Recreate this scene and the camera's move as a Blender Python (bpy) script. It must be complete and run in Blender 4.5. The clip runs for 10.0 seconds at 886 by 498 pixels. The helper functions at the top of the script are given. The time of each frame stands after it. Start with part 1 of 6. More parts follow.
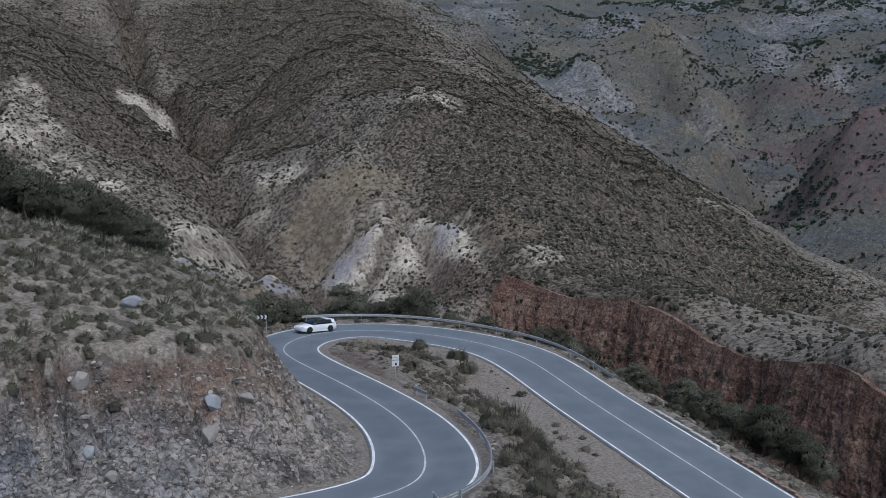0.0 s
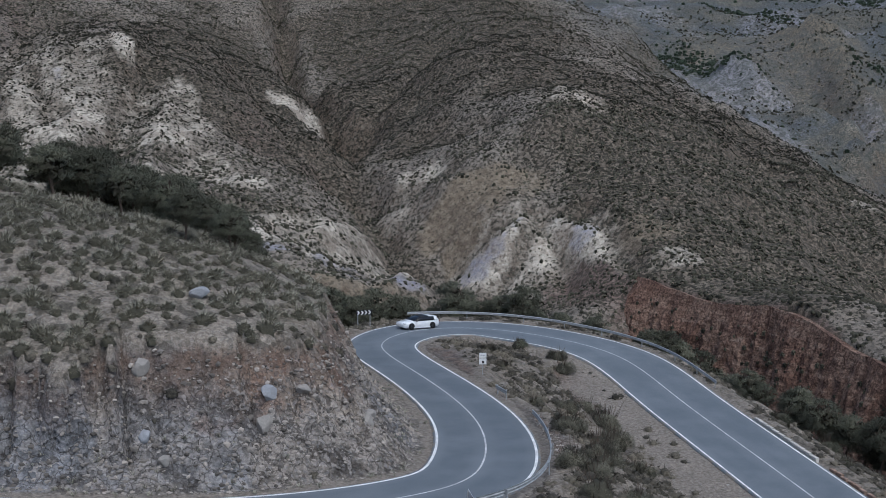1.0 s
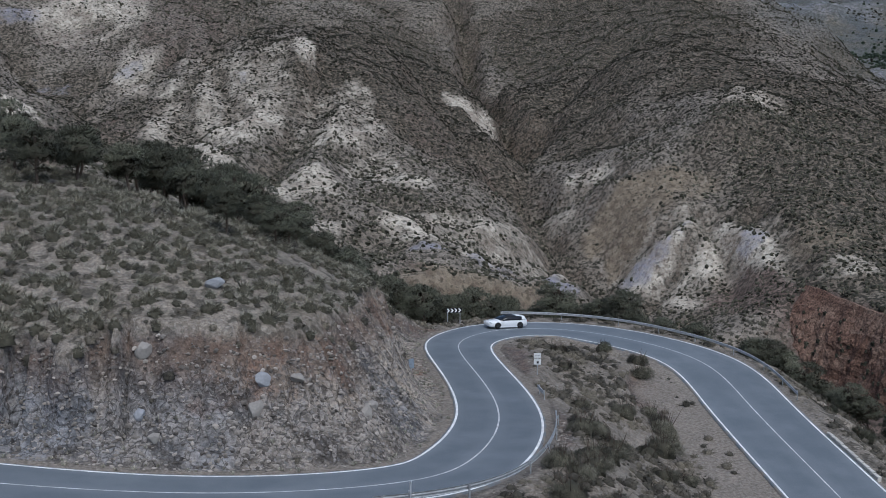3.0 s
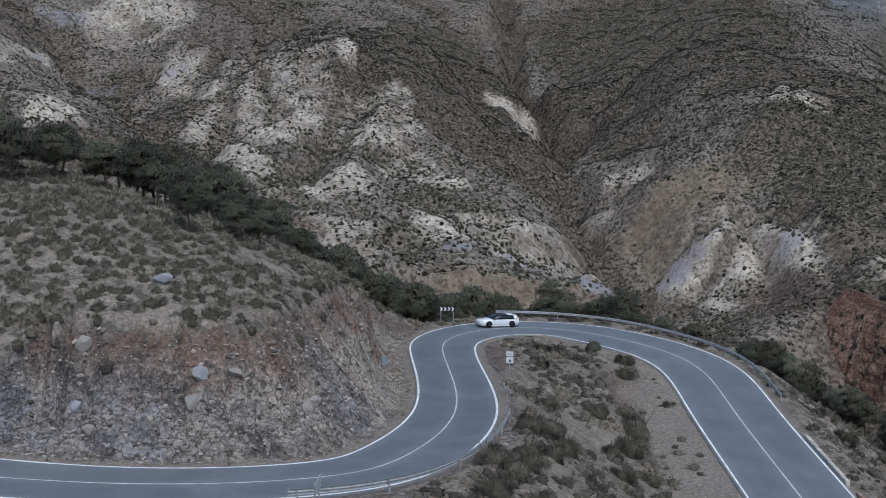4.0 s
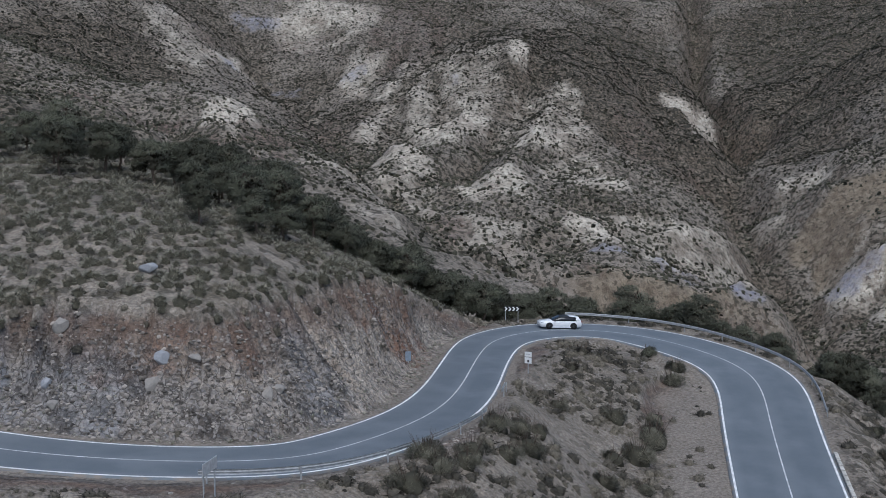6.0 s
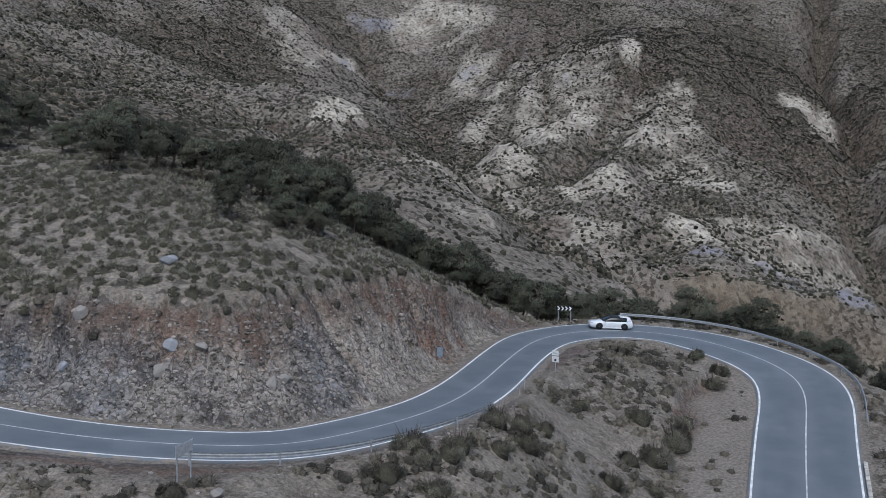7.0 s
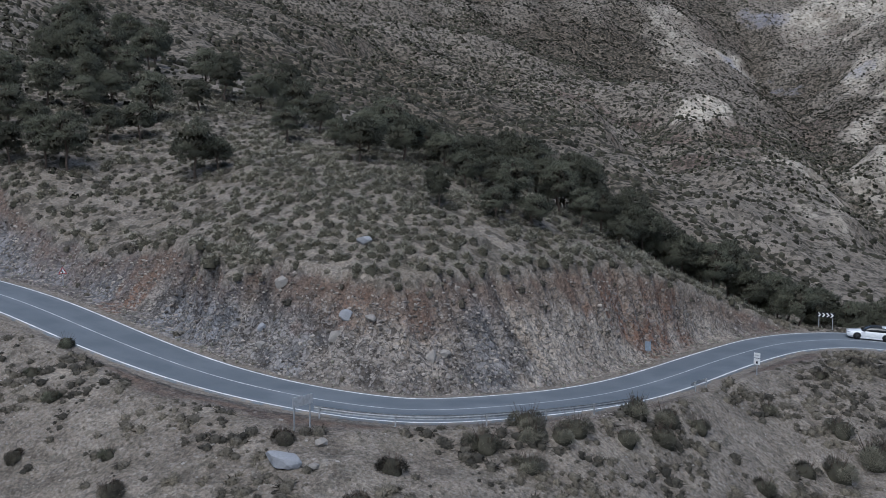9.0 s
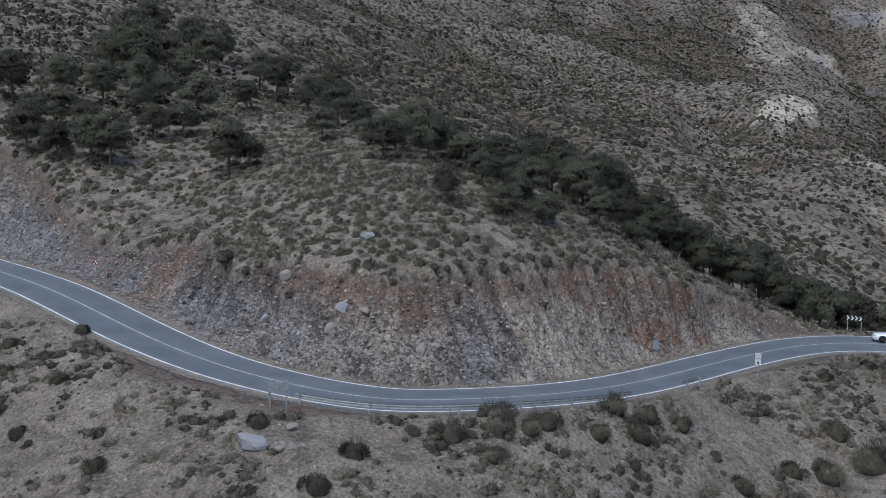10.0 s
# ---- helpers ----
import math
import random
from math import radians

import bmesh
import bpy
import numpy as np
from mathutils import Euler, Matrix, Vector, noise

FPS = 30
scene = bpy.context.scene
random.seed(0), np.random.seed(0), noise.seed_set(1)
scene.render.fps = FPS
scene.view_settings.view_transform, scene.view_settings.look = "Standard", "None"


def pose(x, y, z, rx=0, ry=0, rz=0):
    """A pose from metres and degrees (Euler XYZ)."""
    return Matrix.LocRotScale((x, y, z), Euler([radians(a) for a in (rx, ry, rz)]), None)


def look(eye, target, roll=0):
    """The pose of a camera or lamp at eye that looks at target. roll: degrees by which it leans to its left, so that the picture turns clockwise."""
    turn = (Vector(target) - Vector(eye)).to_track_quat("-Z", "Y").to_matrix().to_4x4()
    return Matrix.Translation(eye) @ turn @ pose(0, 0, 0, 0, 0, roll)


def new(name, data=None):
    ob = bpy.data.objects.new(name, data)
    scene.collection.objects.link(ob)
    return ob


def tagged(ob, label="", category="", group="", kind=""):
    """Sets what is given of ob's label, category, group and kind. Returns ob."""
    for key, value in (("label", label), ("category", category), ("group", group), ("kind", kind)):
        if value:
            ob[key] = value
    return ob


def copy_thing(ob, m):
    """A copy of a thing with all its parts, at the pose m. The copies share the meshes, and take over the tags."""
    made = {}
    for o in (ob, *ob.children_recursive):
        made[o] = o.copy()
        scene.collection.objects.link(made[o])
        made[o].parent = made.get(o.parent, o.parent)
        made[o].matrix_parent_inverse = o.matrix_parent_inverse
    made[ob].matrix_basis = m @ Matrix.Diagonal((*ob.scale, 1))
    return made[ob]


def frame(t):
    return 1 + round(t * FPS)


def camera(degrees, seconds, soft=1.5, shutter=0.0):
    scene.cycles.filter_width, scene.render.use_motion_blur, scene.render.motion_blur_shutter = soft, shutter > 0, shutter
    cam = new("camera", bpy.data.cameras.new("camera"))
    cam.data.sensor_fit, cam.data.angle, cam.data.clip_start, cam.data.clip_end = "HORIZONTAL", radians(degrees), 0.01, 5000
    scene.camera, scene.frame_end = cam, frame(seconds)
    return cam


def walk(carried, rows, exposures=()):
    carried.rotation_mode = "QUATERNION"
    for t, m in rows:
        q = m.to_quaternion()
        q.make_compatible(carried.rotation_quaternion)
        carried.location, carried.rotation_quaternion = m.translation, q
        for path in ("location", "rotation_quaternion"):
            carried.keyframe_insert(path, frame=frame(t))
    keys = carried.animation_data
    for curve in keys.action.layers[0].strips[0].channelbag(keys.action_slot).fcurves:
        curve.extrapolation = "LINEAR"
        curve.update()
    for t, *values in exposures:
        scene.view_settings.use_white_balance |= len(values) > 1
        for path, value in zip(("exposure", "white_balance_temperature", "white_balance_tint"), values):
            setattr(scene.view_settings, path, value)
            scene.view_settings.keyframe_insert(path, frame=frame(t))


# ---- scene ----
cam = camera(44.5, 10.0, soft=0.6)

PATH = [
    (0, (-36.388, 12.947, 22.959), (-35.463, 14.703, 22.712), 0.1),
    (0.5, (-33.981, 11.985, 22.836), (-33.168, 13.795, 22.589), 0.0),
    (1, (-31.399, 11.202, 22.693), (-30.728, 13.069, 22.446), 0.0),
    (1.5, (-28.989, 10.105, 22.72), (-28.414, 12.004, 22.474), 0.0),
    (2, (-26.265, 9.162, 22.681), (-25.79, 11.089, 22.435), -0.0),
    (2.5, (-23.483, 7.98, 22.677), (-23.099, 9.927, 22.432), -0.0),
    (4, (-13.38, 5.726, 22.431), (-13.156, 7.698, 22.188), -0.1),
    (4.5, (-9.788, 5.251, 22.342), (-9.649, 7.232, 22.1), -0.1),
    (5, (-5.8, 4.815, 22.286), (-5.755, 6.8, 22.046), -0.1),
    (5.5, (-1.999, 4.538, 22.282), (-2.047, 6.523, 22.042), -0.1),
    (7, (10.358, 4.239, 22.215), (9.983, 6.189, 21.975), -0.0),
    (7.5, (14.504, 4.453, 22.144), (13.977, 6.367, 21.903), -0.0),
    (8, (18.91, 5.019, 21.989), (18.182, 6.866, 21.749), -0.1),
    (8.5, (23.349, 5.754, 21.913), (22.44, 7.519, 21.673), -0.1),
    (9, (27.862, 6.835, 21.871), (26.8, 8.512, 21.63), -0.0),
    (9.5, (31.967, 8.024, 21.852), (30.788, 9.622, 21.611), 0.1),
    (10, (35.753, 9.359, 21.867), (34.543, 10.933, 21.626), 0.1),
]
walk(cam, [(t, look(eye, target, roll)) for t, eye, target, roll in PATH], exposures=[(0, 0.10, 5700, 6)])

# ---- light: an overcast evening sky ----
world = bpy.data.worlds.new("overcast_sky")
scene.world = world
world.use_nodes = True
wn, wl = world.node_tree.nodes, world.node_tree.links
sky = wn.new("ShaderNodeTexSky")
sky.sky_type, sky.sun_disc = "NISHITA", False
sky.sun_elevation, sky.sun_rotation = radians(60), radians(168)
sky.air_density, sky.dust_density, sky.ozone_density = 1.0, 3.0, 1.5
wl.new(sky.outputs["Color"], wn["Background"].inputs["Color"])
wn["Background"].inputs["Strength"].default_value = 0.105
sun_data = bpy.data.lights.new("sun", "SUN")
sun_data.energy, sun_data.angle, sun_data.color = 1.5, radians(42), (1.0, 0.96, 0.92)
sun = new("sun", sun_data)
sun.matrix_world = look((0, 0, 0), (-math.sin(radians(168)), -math.cos(radians(168)), -math.tan(radians(60))))

# ---- numeric helpers ----
rng = np.random.default_rng(7)


def lattice(ix, iy, seed):
    """A repeatable random number for each lattice corner."""
    h = (ix.astype(np.int64) * 374761393 + iy.astype(np.int64) * 668265263 + seed * 974634777) & 0xFFFFFFFF
    h = ((h ^ (h >> 13)) * 1274126177) & 0xFFFFFFFF
    return ((h ^ (h >> 16)) & 0xFFFFFF) / float(0xFFFFFF)


def vnoise(x, y, seed=0):
    """Smooth value noise, -1 to 1."""
    ix, iy = np.floor(x), np.floor(y)
    fx, fy = x - ix, y - iy
    ux, uy = fx * fx * fx * (fx * (fx * 6 - 15) + 10), fy * fy * fy * (fy * (fy * 6 - 15) + 10)
    a, b = lattice(ix, iy, seed), lattice(ix + 1, iy, seed)
    c, d = lattice(ix, iy + 1, seed), lattice(ix + 1, iy + 1, seed)
    return 2 * ((a + (b - a) * ux) * (1 - uy) + (c + (d - c) * ux) * uy) - 1


def fbm(x, y, size, octaves=4, seed=0, gain=0.5):
    """Layered noise whose largest bumps are size metres across."""
    out, amp, total = 0.0, 1.0, 0.0
    for n in range(octaves):
        k = 2.0 ** n / size
        out = out + amp * vnoise((x * 0.8 + y * 0.6) * k + 17.3 * n, (y * 0.8 - x * 0.6) * k - 9.1 * n, seed + n)
        total, amp = total + amp, amp * gain
    return out / total


def ridged(x, y, size, octaves=3, seed=0):
    """Sharp crests and rounded hollows, 0 to 1."""
    out, amp, total = 0.0, 1.0, 0.0
    for n in range(octaves):
        k = 2.0 ** n / size
        out = out + amp * (1 - np.abs(vnoise((x * 0.8 - y * 0.6) * k + 5.7 * n, (y * 0.8 + x * 0.6) * k + 3.3 * n, seed + n)))
        total, amp = total + amp, amp * 0.5
    return out / total


def smooth(a, b, v):
    u = np.clip((v - a) / (b - a), 0, 1)
    return u * u * (3 - 2 * u)


def spline(control, steps=12):
    """A uniform cubic B-spline through the plan of its control rows."""
    c = np.asarray(control, float)
    c = np.vstack([2 * c[0] - c[1], c, 2 * c[-1] - c[-2]])
    out = []
    for i in range(len(c) - 3):
        for u in np.arange(steps) / steps:
            out.append(np.array([(1 - u) ** 3, 3 * u**3 - 6 * u**2 + 4, -3 * u**3 + 3 * u**2 + 3 * u + 1, u**3]) / 6 @ c[i:i + 4])
    out.append(np.array([1, 4, 1]) / 6 @ c[-3:])
    return np.array(out)


def near_line(x, y, line):
    """Distance to a polyline in plan, the nearest segment's index, its fraction and the side (positive: to its left)."""
    shape = np.shape(x)
    px, py = np.ravel(x), np.ravel(y)
    a, b = line[:-1, :2], line[1:, :2]
    ab = b - a
    ll = (ab**2).sum(1) + 1e-9
    dist, seg, frac, side = (np.empty(len(px)) for _ in range(4))
    for lo in range(0, len(px), 20000):
        q = slice(lo, lo + 20000)
        ox, oy = px[q, None] - a[:, 0], py[q, None] - a[:, 1]
        t = np.clip((ox * ab[:, 0] + oy * ab[:, 1]) / ll, 0, 1)
        dd = (ox - t * ab[:, 0])**2 + (oy - t * ab[:, 1])**2
        k = dd.argmin(1)
        i = np.arange(len(k))
        dist[q], seg[q], frac[q] = np.sqrt(dd[i, k]), k, t[i, k]
        side[q] = np.sign(ab[k, 0] * oy[i, k] - ab[k, 1] * ox[i, k])
    return dist.reshape(shape), seg.reshape(shape).astype(int), frac.reshape(shape), side.reshape(shape)


# ---- the road's line: x, y, z, half width between the edge lines ----
ROAD = spline([
    (-81.9, 66.5, 8.59, 3.16),
    (-67.3, 64.9, 7.59, 3.15),
    (-52.8, 65.0, 6.58, 3.13),
    (-38.7, 62.4, 5.04, 2.99),
    (-24.8, 61.4, 3.31, 2.65),
    (-12.3, 63.2, 2.71, 2.80),
    (-8.5, 66.9, 2.53, 3.22),
    (-3.3, 80.5, 1.17, 3.05),
    (-2.4, 96.8, 0.49, 2.90),
    (-1.8, 110.2, -0.46, 3.17),
    (-0.4, 117.9, -0.90, 3.59),
    (5.1, 123.0, -0.84, 3.94),
    (14.0, 125.4, -1.65, 4.16),
    (20.4, 119.3, -2.02, 4.28),
    (25.8, 112.1, -2.99, 4.14),
    (24.0, 100.2, -4.21, 4.04),
    (22.2, 85.9, -4.99, 3.96),
    (20.6, 71.5, -6.01, 3.87),
    (18.9, 57.1, -7.03, 3.77),
    (17.3, 42.7, -8.05, 3.68),
])
ROAD_S = np.r_[0, np.cumsum(np.linalg.norm(np.diff(ROAD[:, :2], axis=0), axis=1))]
ROAD_T = np.gradient(ROAD[:, :2], axis=0)
ROAD_T /= np.linalg.norm(ROAD_T, axis=1)[:, None]
ROAD_N = np.c_[-ROAD_T[:, 1], ROAD_T[:, 0]]
APEX = 138


def road_at(s, off=0.0, up=0.0):
    """A place beside the road: s metres along it, off metres to the hill side of its middle."""
    v = [np.interp(s, ROAD_S, c) for c in (ROAD[:, 0], ROAD[:, 1], ROAD[:, 2], ROAD_N[:, 0], ROAD_N[:, 1])]
    return np.array([v[0] + off * v[3], v[1] + off * v[4], v[2] + up])


def half_width(s):
    return float(np.interp(s, ROAD_S, ROAD[:, 3]))


# ---- landforms: crests, slopes and ravine floors, as x, y, z ----
LAND = {
    "spur": [(-100, 100, 27), (-70, 86, 18), (-62, 75, 11.5), (-63, 88.6, 16), (-53, 77.4, 11), (-48, 90, 17), (-44, 75, 11), (-40, 80.5, 14.2), (-33, 78, 13.4),
             (-28, 72.2, 10.6), (-24, 71.5, 10.6), (-23, 78, 12.5), (-22, 86, 13.6), (-20.5, 72.3, 10.4), (-17.3, 74, 9.5), (-18.9, 82, 11.4), (-15.5, 77, 9.7), (-13.6, 85, 9.2),
             (-12.3, 92, 9.5), (-12, 99, 8.8), (-12, 107, 7.8), (-9.2, 112, 4.8), (-31, 106, 15.5), (-21, 117, 9), (-42, 112, 18), (-10, 122, 2.5), (-3, 128, -1)],
    "spur_back": [(-30, 142, 5), (-8, 145, -6), (18, 142, -8), (-58, 150, 15), (35, 128, -8), (44, 105, -12), (42, 80, -13), (40, 50, -15)],
    "island": [(2.5, 97, 0.6), (3.6, 82, -0.1), (1.4, 68.7, 0.9), (7.8, 83, -4), (14.3, 104.7, -2.4), (15, 113, -2.2), (8, 112, -0.6), (6, 68, -2.6), (10, 68, -5.2),
               (-2, 64, 1.5), (-7, 58.5, 1.9), (-5.7, 54.6, 1.9), (-11.6, 52.2, 2.2), (-22, 50, 1.6), (4, 54, -3), (14, 52, -7), (-45, 52, 2.5), (-70, 54, 4.5)],
    "below": [(-40, 30, -8), (0, 30, -9), (30, 30, -15), (-80, 30, -6), (0, -20, -28), (60, 0, -30), (-80, -20, -20), (90, -60, -50), (-120, -80, -30), (0, -120, -50)],
    "west_slope": [(-70, 120, 22), (-108, 98, 30), (-127, 189, 29), (-110, 227, 23), (-157, 169, 41), (-161, 216, 45), (-83, 265, 14.7), (-58, 250, 5),
                   (-66, 229, 5), (-62, 190, 9), (-30, 190, -8), (-212, 373, 55), (-174, 352, 36), (-138, 373, 27.6), (-119, 414, 33), (-158, 443, 40),
                   (-184, 553, 75), (-158, 480, 50), (-260, 150, 80), (-330, 330, 98), (-260, 520, 100), (-150, 60, 40)],
    "west_gully": [(-131, 560, 38), (-100, 514, 27), (-76, 440, 15), (-58, 385, 8), (-40, 335, -2), (-10, 292, -13), (30, 275, -26), (70, 275, -38)],
    "ravine": [(108, 706, 62), (100, 620, 34), (104, 530, 8), (86, 448, -10), (88, 410, -24), (91, 370, -36), (93, 325, -43), (108, 270, -49), (118, 215, -54),
               (122, 165, -57), (120, 100, -60), (118, 20, -64)],
    "nose": [(70, 307, -27), (26, 314, -17), (-17, 339, -5.6), (-38, 344, 1.2), (-63, 373, 12), (7, 434, 9), (-51, 510, 45.7), (0, 517, 55),
             (-66, 483, 31), (48, 380, -6), (97, 570, 29), (60, 480, 18), (55, 590, 58)],
    "mountain": [(121, 511, 12), (118, 380, -26), (132, 344, -33), (150, 350, -12), (156, 411, 17.6), (152, 465, 24), (187, 452, 34), (179, 546, 54), (179, 390, 5.6),
                 (156, 317, -21), (182, 374, 2.5), (180, 300, -28), (162, 250, -27), (258, 309, -50), (275, 644, 73), (219, 740, 99), (263, 820, 124), (285, 750, 108), (345, 725, 80), (90, 719, 87), (155, 172, -25), (160, 110, -28)],
    "mountain_edge": [(330, 800, 105), (354, 688, 69), (374, 580, 15), (361, 463, -15), (338, 388, -35), (294, 288, -47), (240, 200, -52), (200, 110, -56)],
    "heights": [(-150, 720, 115), (-40, 660, 88), (0, 800, 128), (160, 920, 125), (200, 1050, 150), (0, 1050, 175), (-250, 900, 170), (-500, 500, 170), (-500, 100, 150), (-400, -300, 90)],
    "far_valley": [(450, 640, -40), (470, 500, -72), (430, 390, -74), (530, 520, -80), (605, 645, -86), (700, 760, -84), (796, 877, -79), (330, 180, -80), (300, 0, -85), (900, 1000, -60)],
    "far_hills": [(752, 1047, 19), (760, 920, -14), (640, 800, -40), (748, 1292, 97), (560, 1000, 30), (924, 1415, 152), (1383, 1277, 193), (1000, 1100, 40), (675, 643, 0), (760, 640, 22), (560, 600, -52),
                  (900, 700, 62), (1200, 900, 110), (1200, 2200, 330), (2000, 1600, 330), (500, 2200, 300), (-600, 1800, 320), (1800, 400, 250), (900, 100, 60), (600, -500, -20), (-1500, 800, 300), (0, -1500, 50)],
}
KNOTS = np.array([p for some in LAND.values() for p in some], float)


def kernel(dx, dy):
    return np.sqrt(dx * dx + dy * dy + 36.0)


_a = kernel(KNOTS[:, None, 0] - KNOTS[None, :, 0], KNOTS[:, None, 1] - KNOTS[None, :, 1])
_n = len(KNOTS)
_m = np.zeros((_n + 1, _n + 1))
_m[:_n, :_n] = _a - np.eye(_n) * 0.6
_m[:_n, _n] = _m[_n, :_n] = 1
KNOT_W = np.linalg.solve(_m, np.r_[KNOTS[:, 2], 0])

RED_CLIFF = np.array([(138, 352), (142, 318), (150, 285), (156, 250), (152, 210), (146, 172), (141, 120), (138, 60)], float)
# scarps: line, drop in metres to the right of the line, width of the face
SCARPS = [
    (RED_CLIFF[1:], 21.0, 5.5, 54.0),
    (np.array([(88, 318), (72, 302), (46, 300), (20, 296), (-6, 300)], float)[::-1], 8.0, 5.0, 26.0),
    (np.array([(-152, 402), (-126, 342), (-101, 297), (-83, 268), (-60, 248)], float)[::-1], 7.0, 7.0, 34.0),
    (np.array([(96, 440), (104, 405), (108, 375), (112, 350)], float)[::-1], -9.0, 12.0, 40.0),
]
RAVINE = np.array(LAND["ravine"], float)[:, :2]
WEST_GULLY = np.array(LAND["west_gully"], float)[:, :2]
# channels: line, depth, half width
CHANNELS = [
    (np.array([(118, 790), (112, 717), (104, 664), (101, 620), (102, 580), (106, 530)], float), 9.0, 11.0),
    (np.array([(112, 760), (109, 706), (100, 640), (101, 580), (106, 530), (98, 485), (86, 448), (88, 410), (91, 370), (93, 325)], float), 10.0, 18.0),
    (np.array([(-150, 600), (-131, 556), (-108, 520), (-84, 460), (-62, 392), (-42, 338), (-10, 292), (30, 275)], float), 6.0, 20.0),
    (np.array([(-20, 640), (-40, 570), (-52, 500), (-50, 440), (-58, 395)], float), 4.5, 16.0),
    (np.array([(20, 560), (8, 470), (-12, 410), (-34, 360)], float), 3.5, 14.0),
    (np.array([(48, 620), (62, 540), (66, 470), (84, 445)], float), 5.0, 15.0),
    (np.array([(190, 640), (160, 590), (132, 556), (106, 530)], float), 6.0, 16.0),
    (np.array([(140, 430), (120, 420), (96, 432)], float), 4.0, 9.0),
    (np.array([(134, 372), (120, 360), (98, 350)], float), 4.0, 8.0),
    (np.array([(8, 500), (-11, 438), (-16, 389), (-20, 360)], float), 5.0, 12.0),
    (np.array([(-45, 650), (-41, 546), (-33, 459)], float), 4.0, 14.0),
    (np.array([(-60, 575), (-75, 535), (-94, 512)], float), 5.0, 14.0),
    (np.array([(14, 470), (4, 420), (-2, 376)], float), -4.0, 12.0),
    (np.array([(108, 470), (126, 478), (142, 452)], float), 4.0, 12.0),
    (np.array([(104, 378), (116, 376), (134, 378), (151, 364)], float), 4.5, 7.0),
    (np.array([(130, 335), (136, 352), (136, 372)], float), 4.0, 7.0),
    (np.array([(146, 322), (150, 345), (148, 362)], float), 3.5, 7.0),
    (np.array([(-190, 300), (-140, 262), (-100, 232), (-60, 205), (-20, 200), (30, 215)], float), 4.0, 22.0),
    (np.array([(783, 1171), (770, 1058), (752, 944), (693, 807)], float), -34.0, 70.0),
    (np.array([(993, 1297), (924, 1163), (902, 1051), (868, 946), (805, 839), (705, 796)], float), -36.0, 80.0),
    (np.array([(883, 1171), (827, 1024), (779, 920), (725, 818), (687, 770)], float), 26.0, 50.0),
    (np.array([(1030, 1066), (947, 937), (857, 813)], float), -36.0, 70.0),
    (np.array([(979, 977), (835, 837), (770, 789), (684, 759)], float), 24.0, 50.0),
    (np.array([(780, 640), (727, 658), (651, 639), (606, 642)], float), -24.0, 90.0),
    (np.array([(684, 759), (655, 732), (581, 633), (509, 535), (446, 440)], float), 22.0, 45.0),
    (np.array([(330, 640), (300, 560), (280, 480), (262, 400), (262, 320)], float), 5.0, 30.0),
]
# ground of its own colour: x, y, half lengths across and along the way out from the bend, strength
PALE_SPOTS = [(-37, 488, 23, 59, 0.75), (-78, 549, 11, 34, 0.7), (-47, 463, 17, 41, 0.6), (-20, 493, 13, 38, 0.8), (-1, 512, 5, 14, 1), (7, 452, 14, 29, 0.8), (-101, 386, 9, 28, 0.9), (-168, 530, 14, 43, 0.5),
              (-111, 626, 26, 27, 0.7), (-150, 549, 6, 9, 1), (-140, 556, 8, 10, 1), (-45, 358, 20, 53, 0.65), (-8, 360, 15, 19, 0.7), (23, 407, 13, 23, 0.8), (24, 334, 11, 10, 1), (44, 345, 15, 17, 1), (67, 352, 12, 28, 1)]
PALE_SPOTS += [(-10, 317, 16, 17, 0.45), (81, 544, 10, 6, 1), (88, 531, 7, 21, 0.8), (16, 463, 12, 23, 0.7), (127, 359, 12, 17, 0.9), (138, 338, 10, 17, 0.85), (111, 374, 7, 10, 0.8), (190, 452, 14, 20, 0.8),
               (158, 312, 7, 5, 0.5), (111, 434, 9, 9, 0.6), (97, 426, 6, 9, 0.6), (309, 403, 8, 7, 0.5)]
OCHRE_SPOTS = [(122, 399, 20, 12, 0.95), (108, 400, 11, 10, 0.95), (111, 385, 7, 9, 0.9), (159, 334, 10, 9, 0.5), (37, 297, 24, 11, 0.7), (62, 296, 18, 9, 0.6)]
VIOLET_SPOTS = [(-150, 616, 16, 8, 0.8), (-146, 553, 6, 8, 1), (-134, 560, 8, 7, 1), (-121, 556, 8, 6, 1), (-84, 556, 7, 7, 0.7), (-28, 495, 4, 4, 0.8), (-20, 341, 4, 9, 0.8), (28, 318, 11, 7, 0.95), (50, 324, 10, 14, 0.85), (65, 308, 6, 4, 0.8), (108, 372, 7, 6, 0.95),
                (116, 371, 5, 4, 0.8), (146, 353, 5, 8, 0.85), (130, 371, 6, 3, 0.6), (135, 320, 3, 10, 0.9)]
RED_SPOTS = [(-150, 374, 12, 8, 0.9), (-125, 372, 12, 8, 1.0), (-98, 345, 9, 12, 1.0), (-80, 315, 7, 12, 1.0), (-120, 606, 19, 19, 0.55), (-60, 597, 22, 58, 0.6), (-84, 368, 12, 35, 0.8), (-79, 453, 12, 30, 0.55), (-166, 564, 6, 18, 0.6), (-19, 319, 5, 10, 0.7), (18, 304, 6, 8, 0.6), (53, 472, 12, 21, 0.4),
             (70, 455, 10, 24, 0.45), (-119, 202, 5, 13, 0.45), (51, 465, 12, 31, 0.5)]
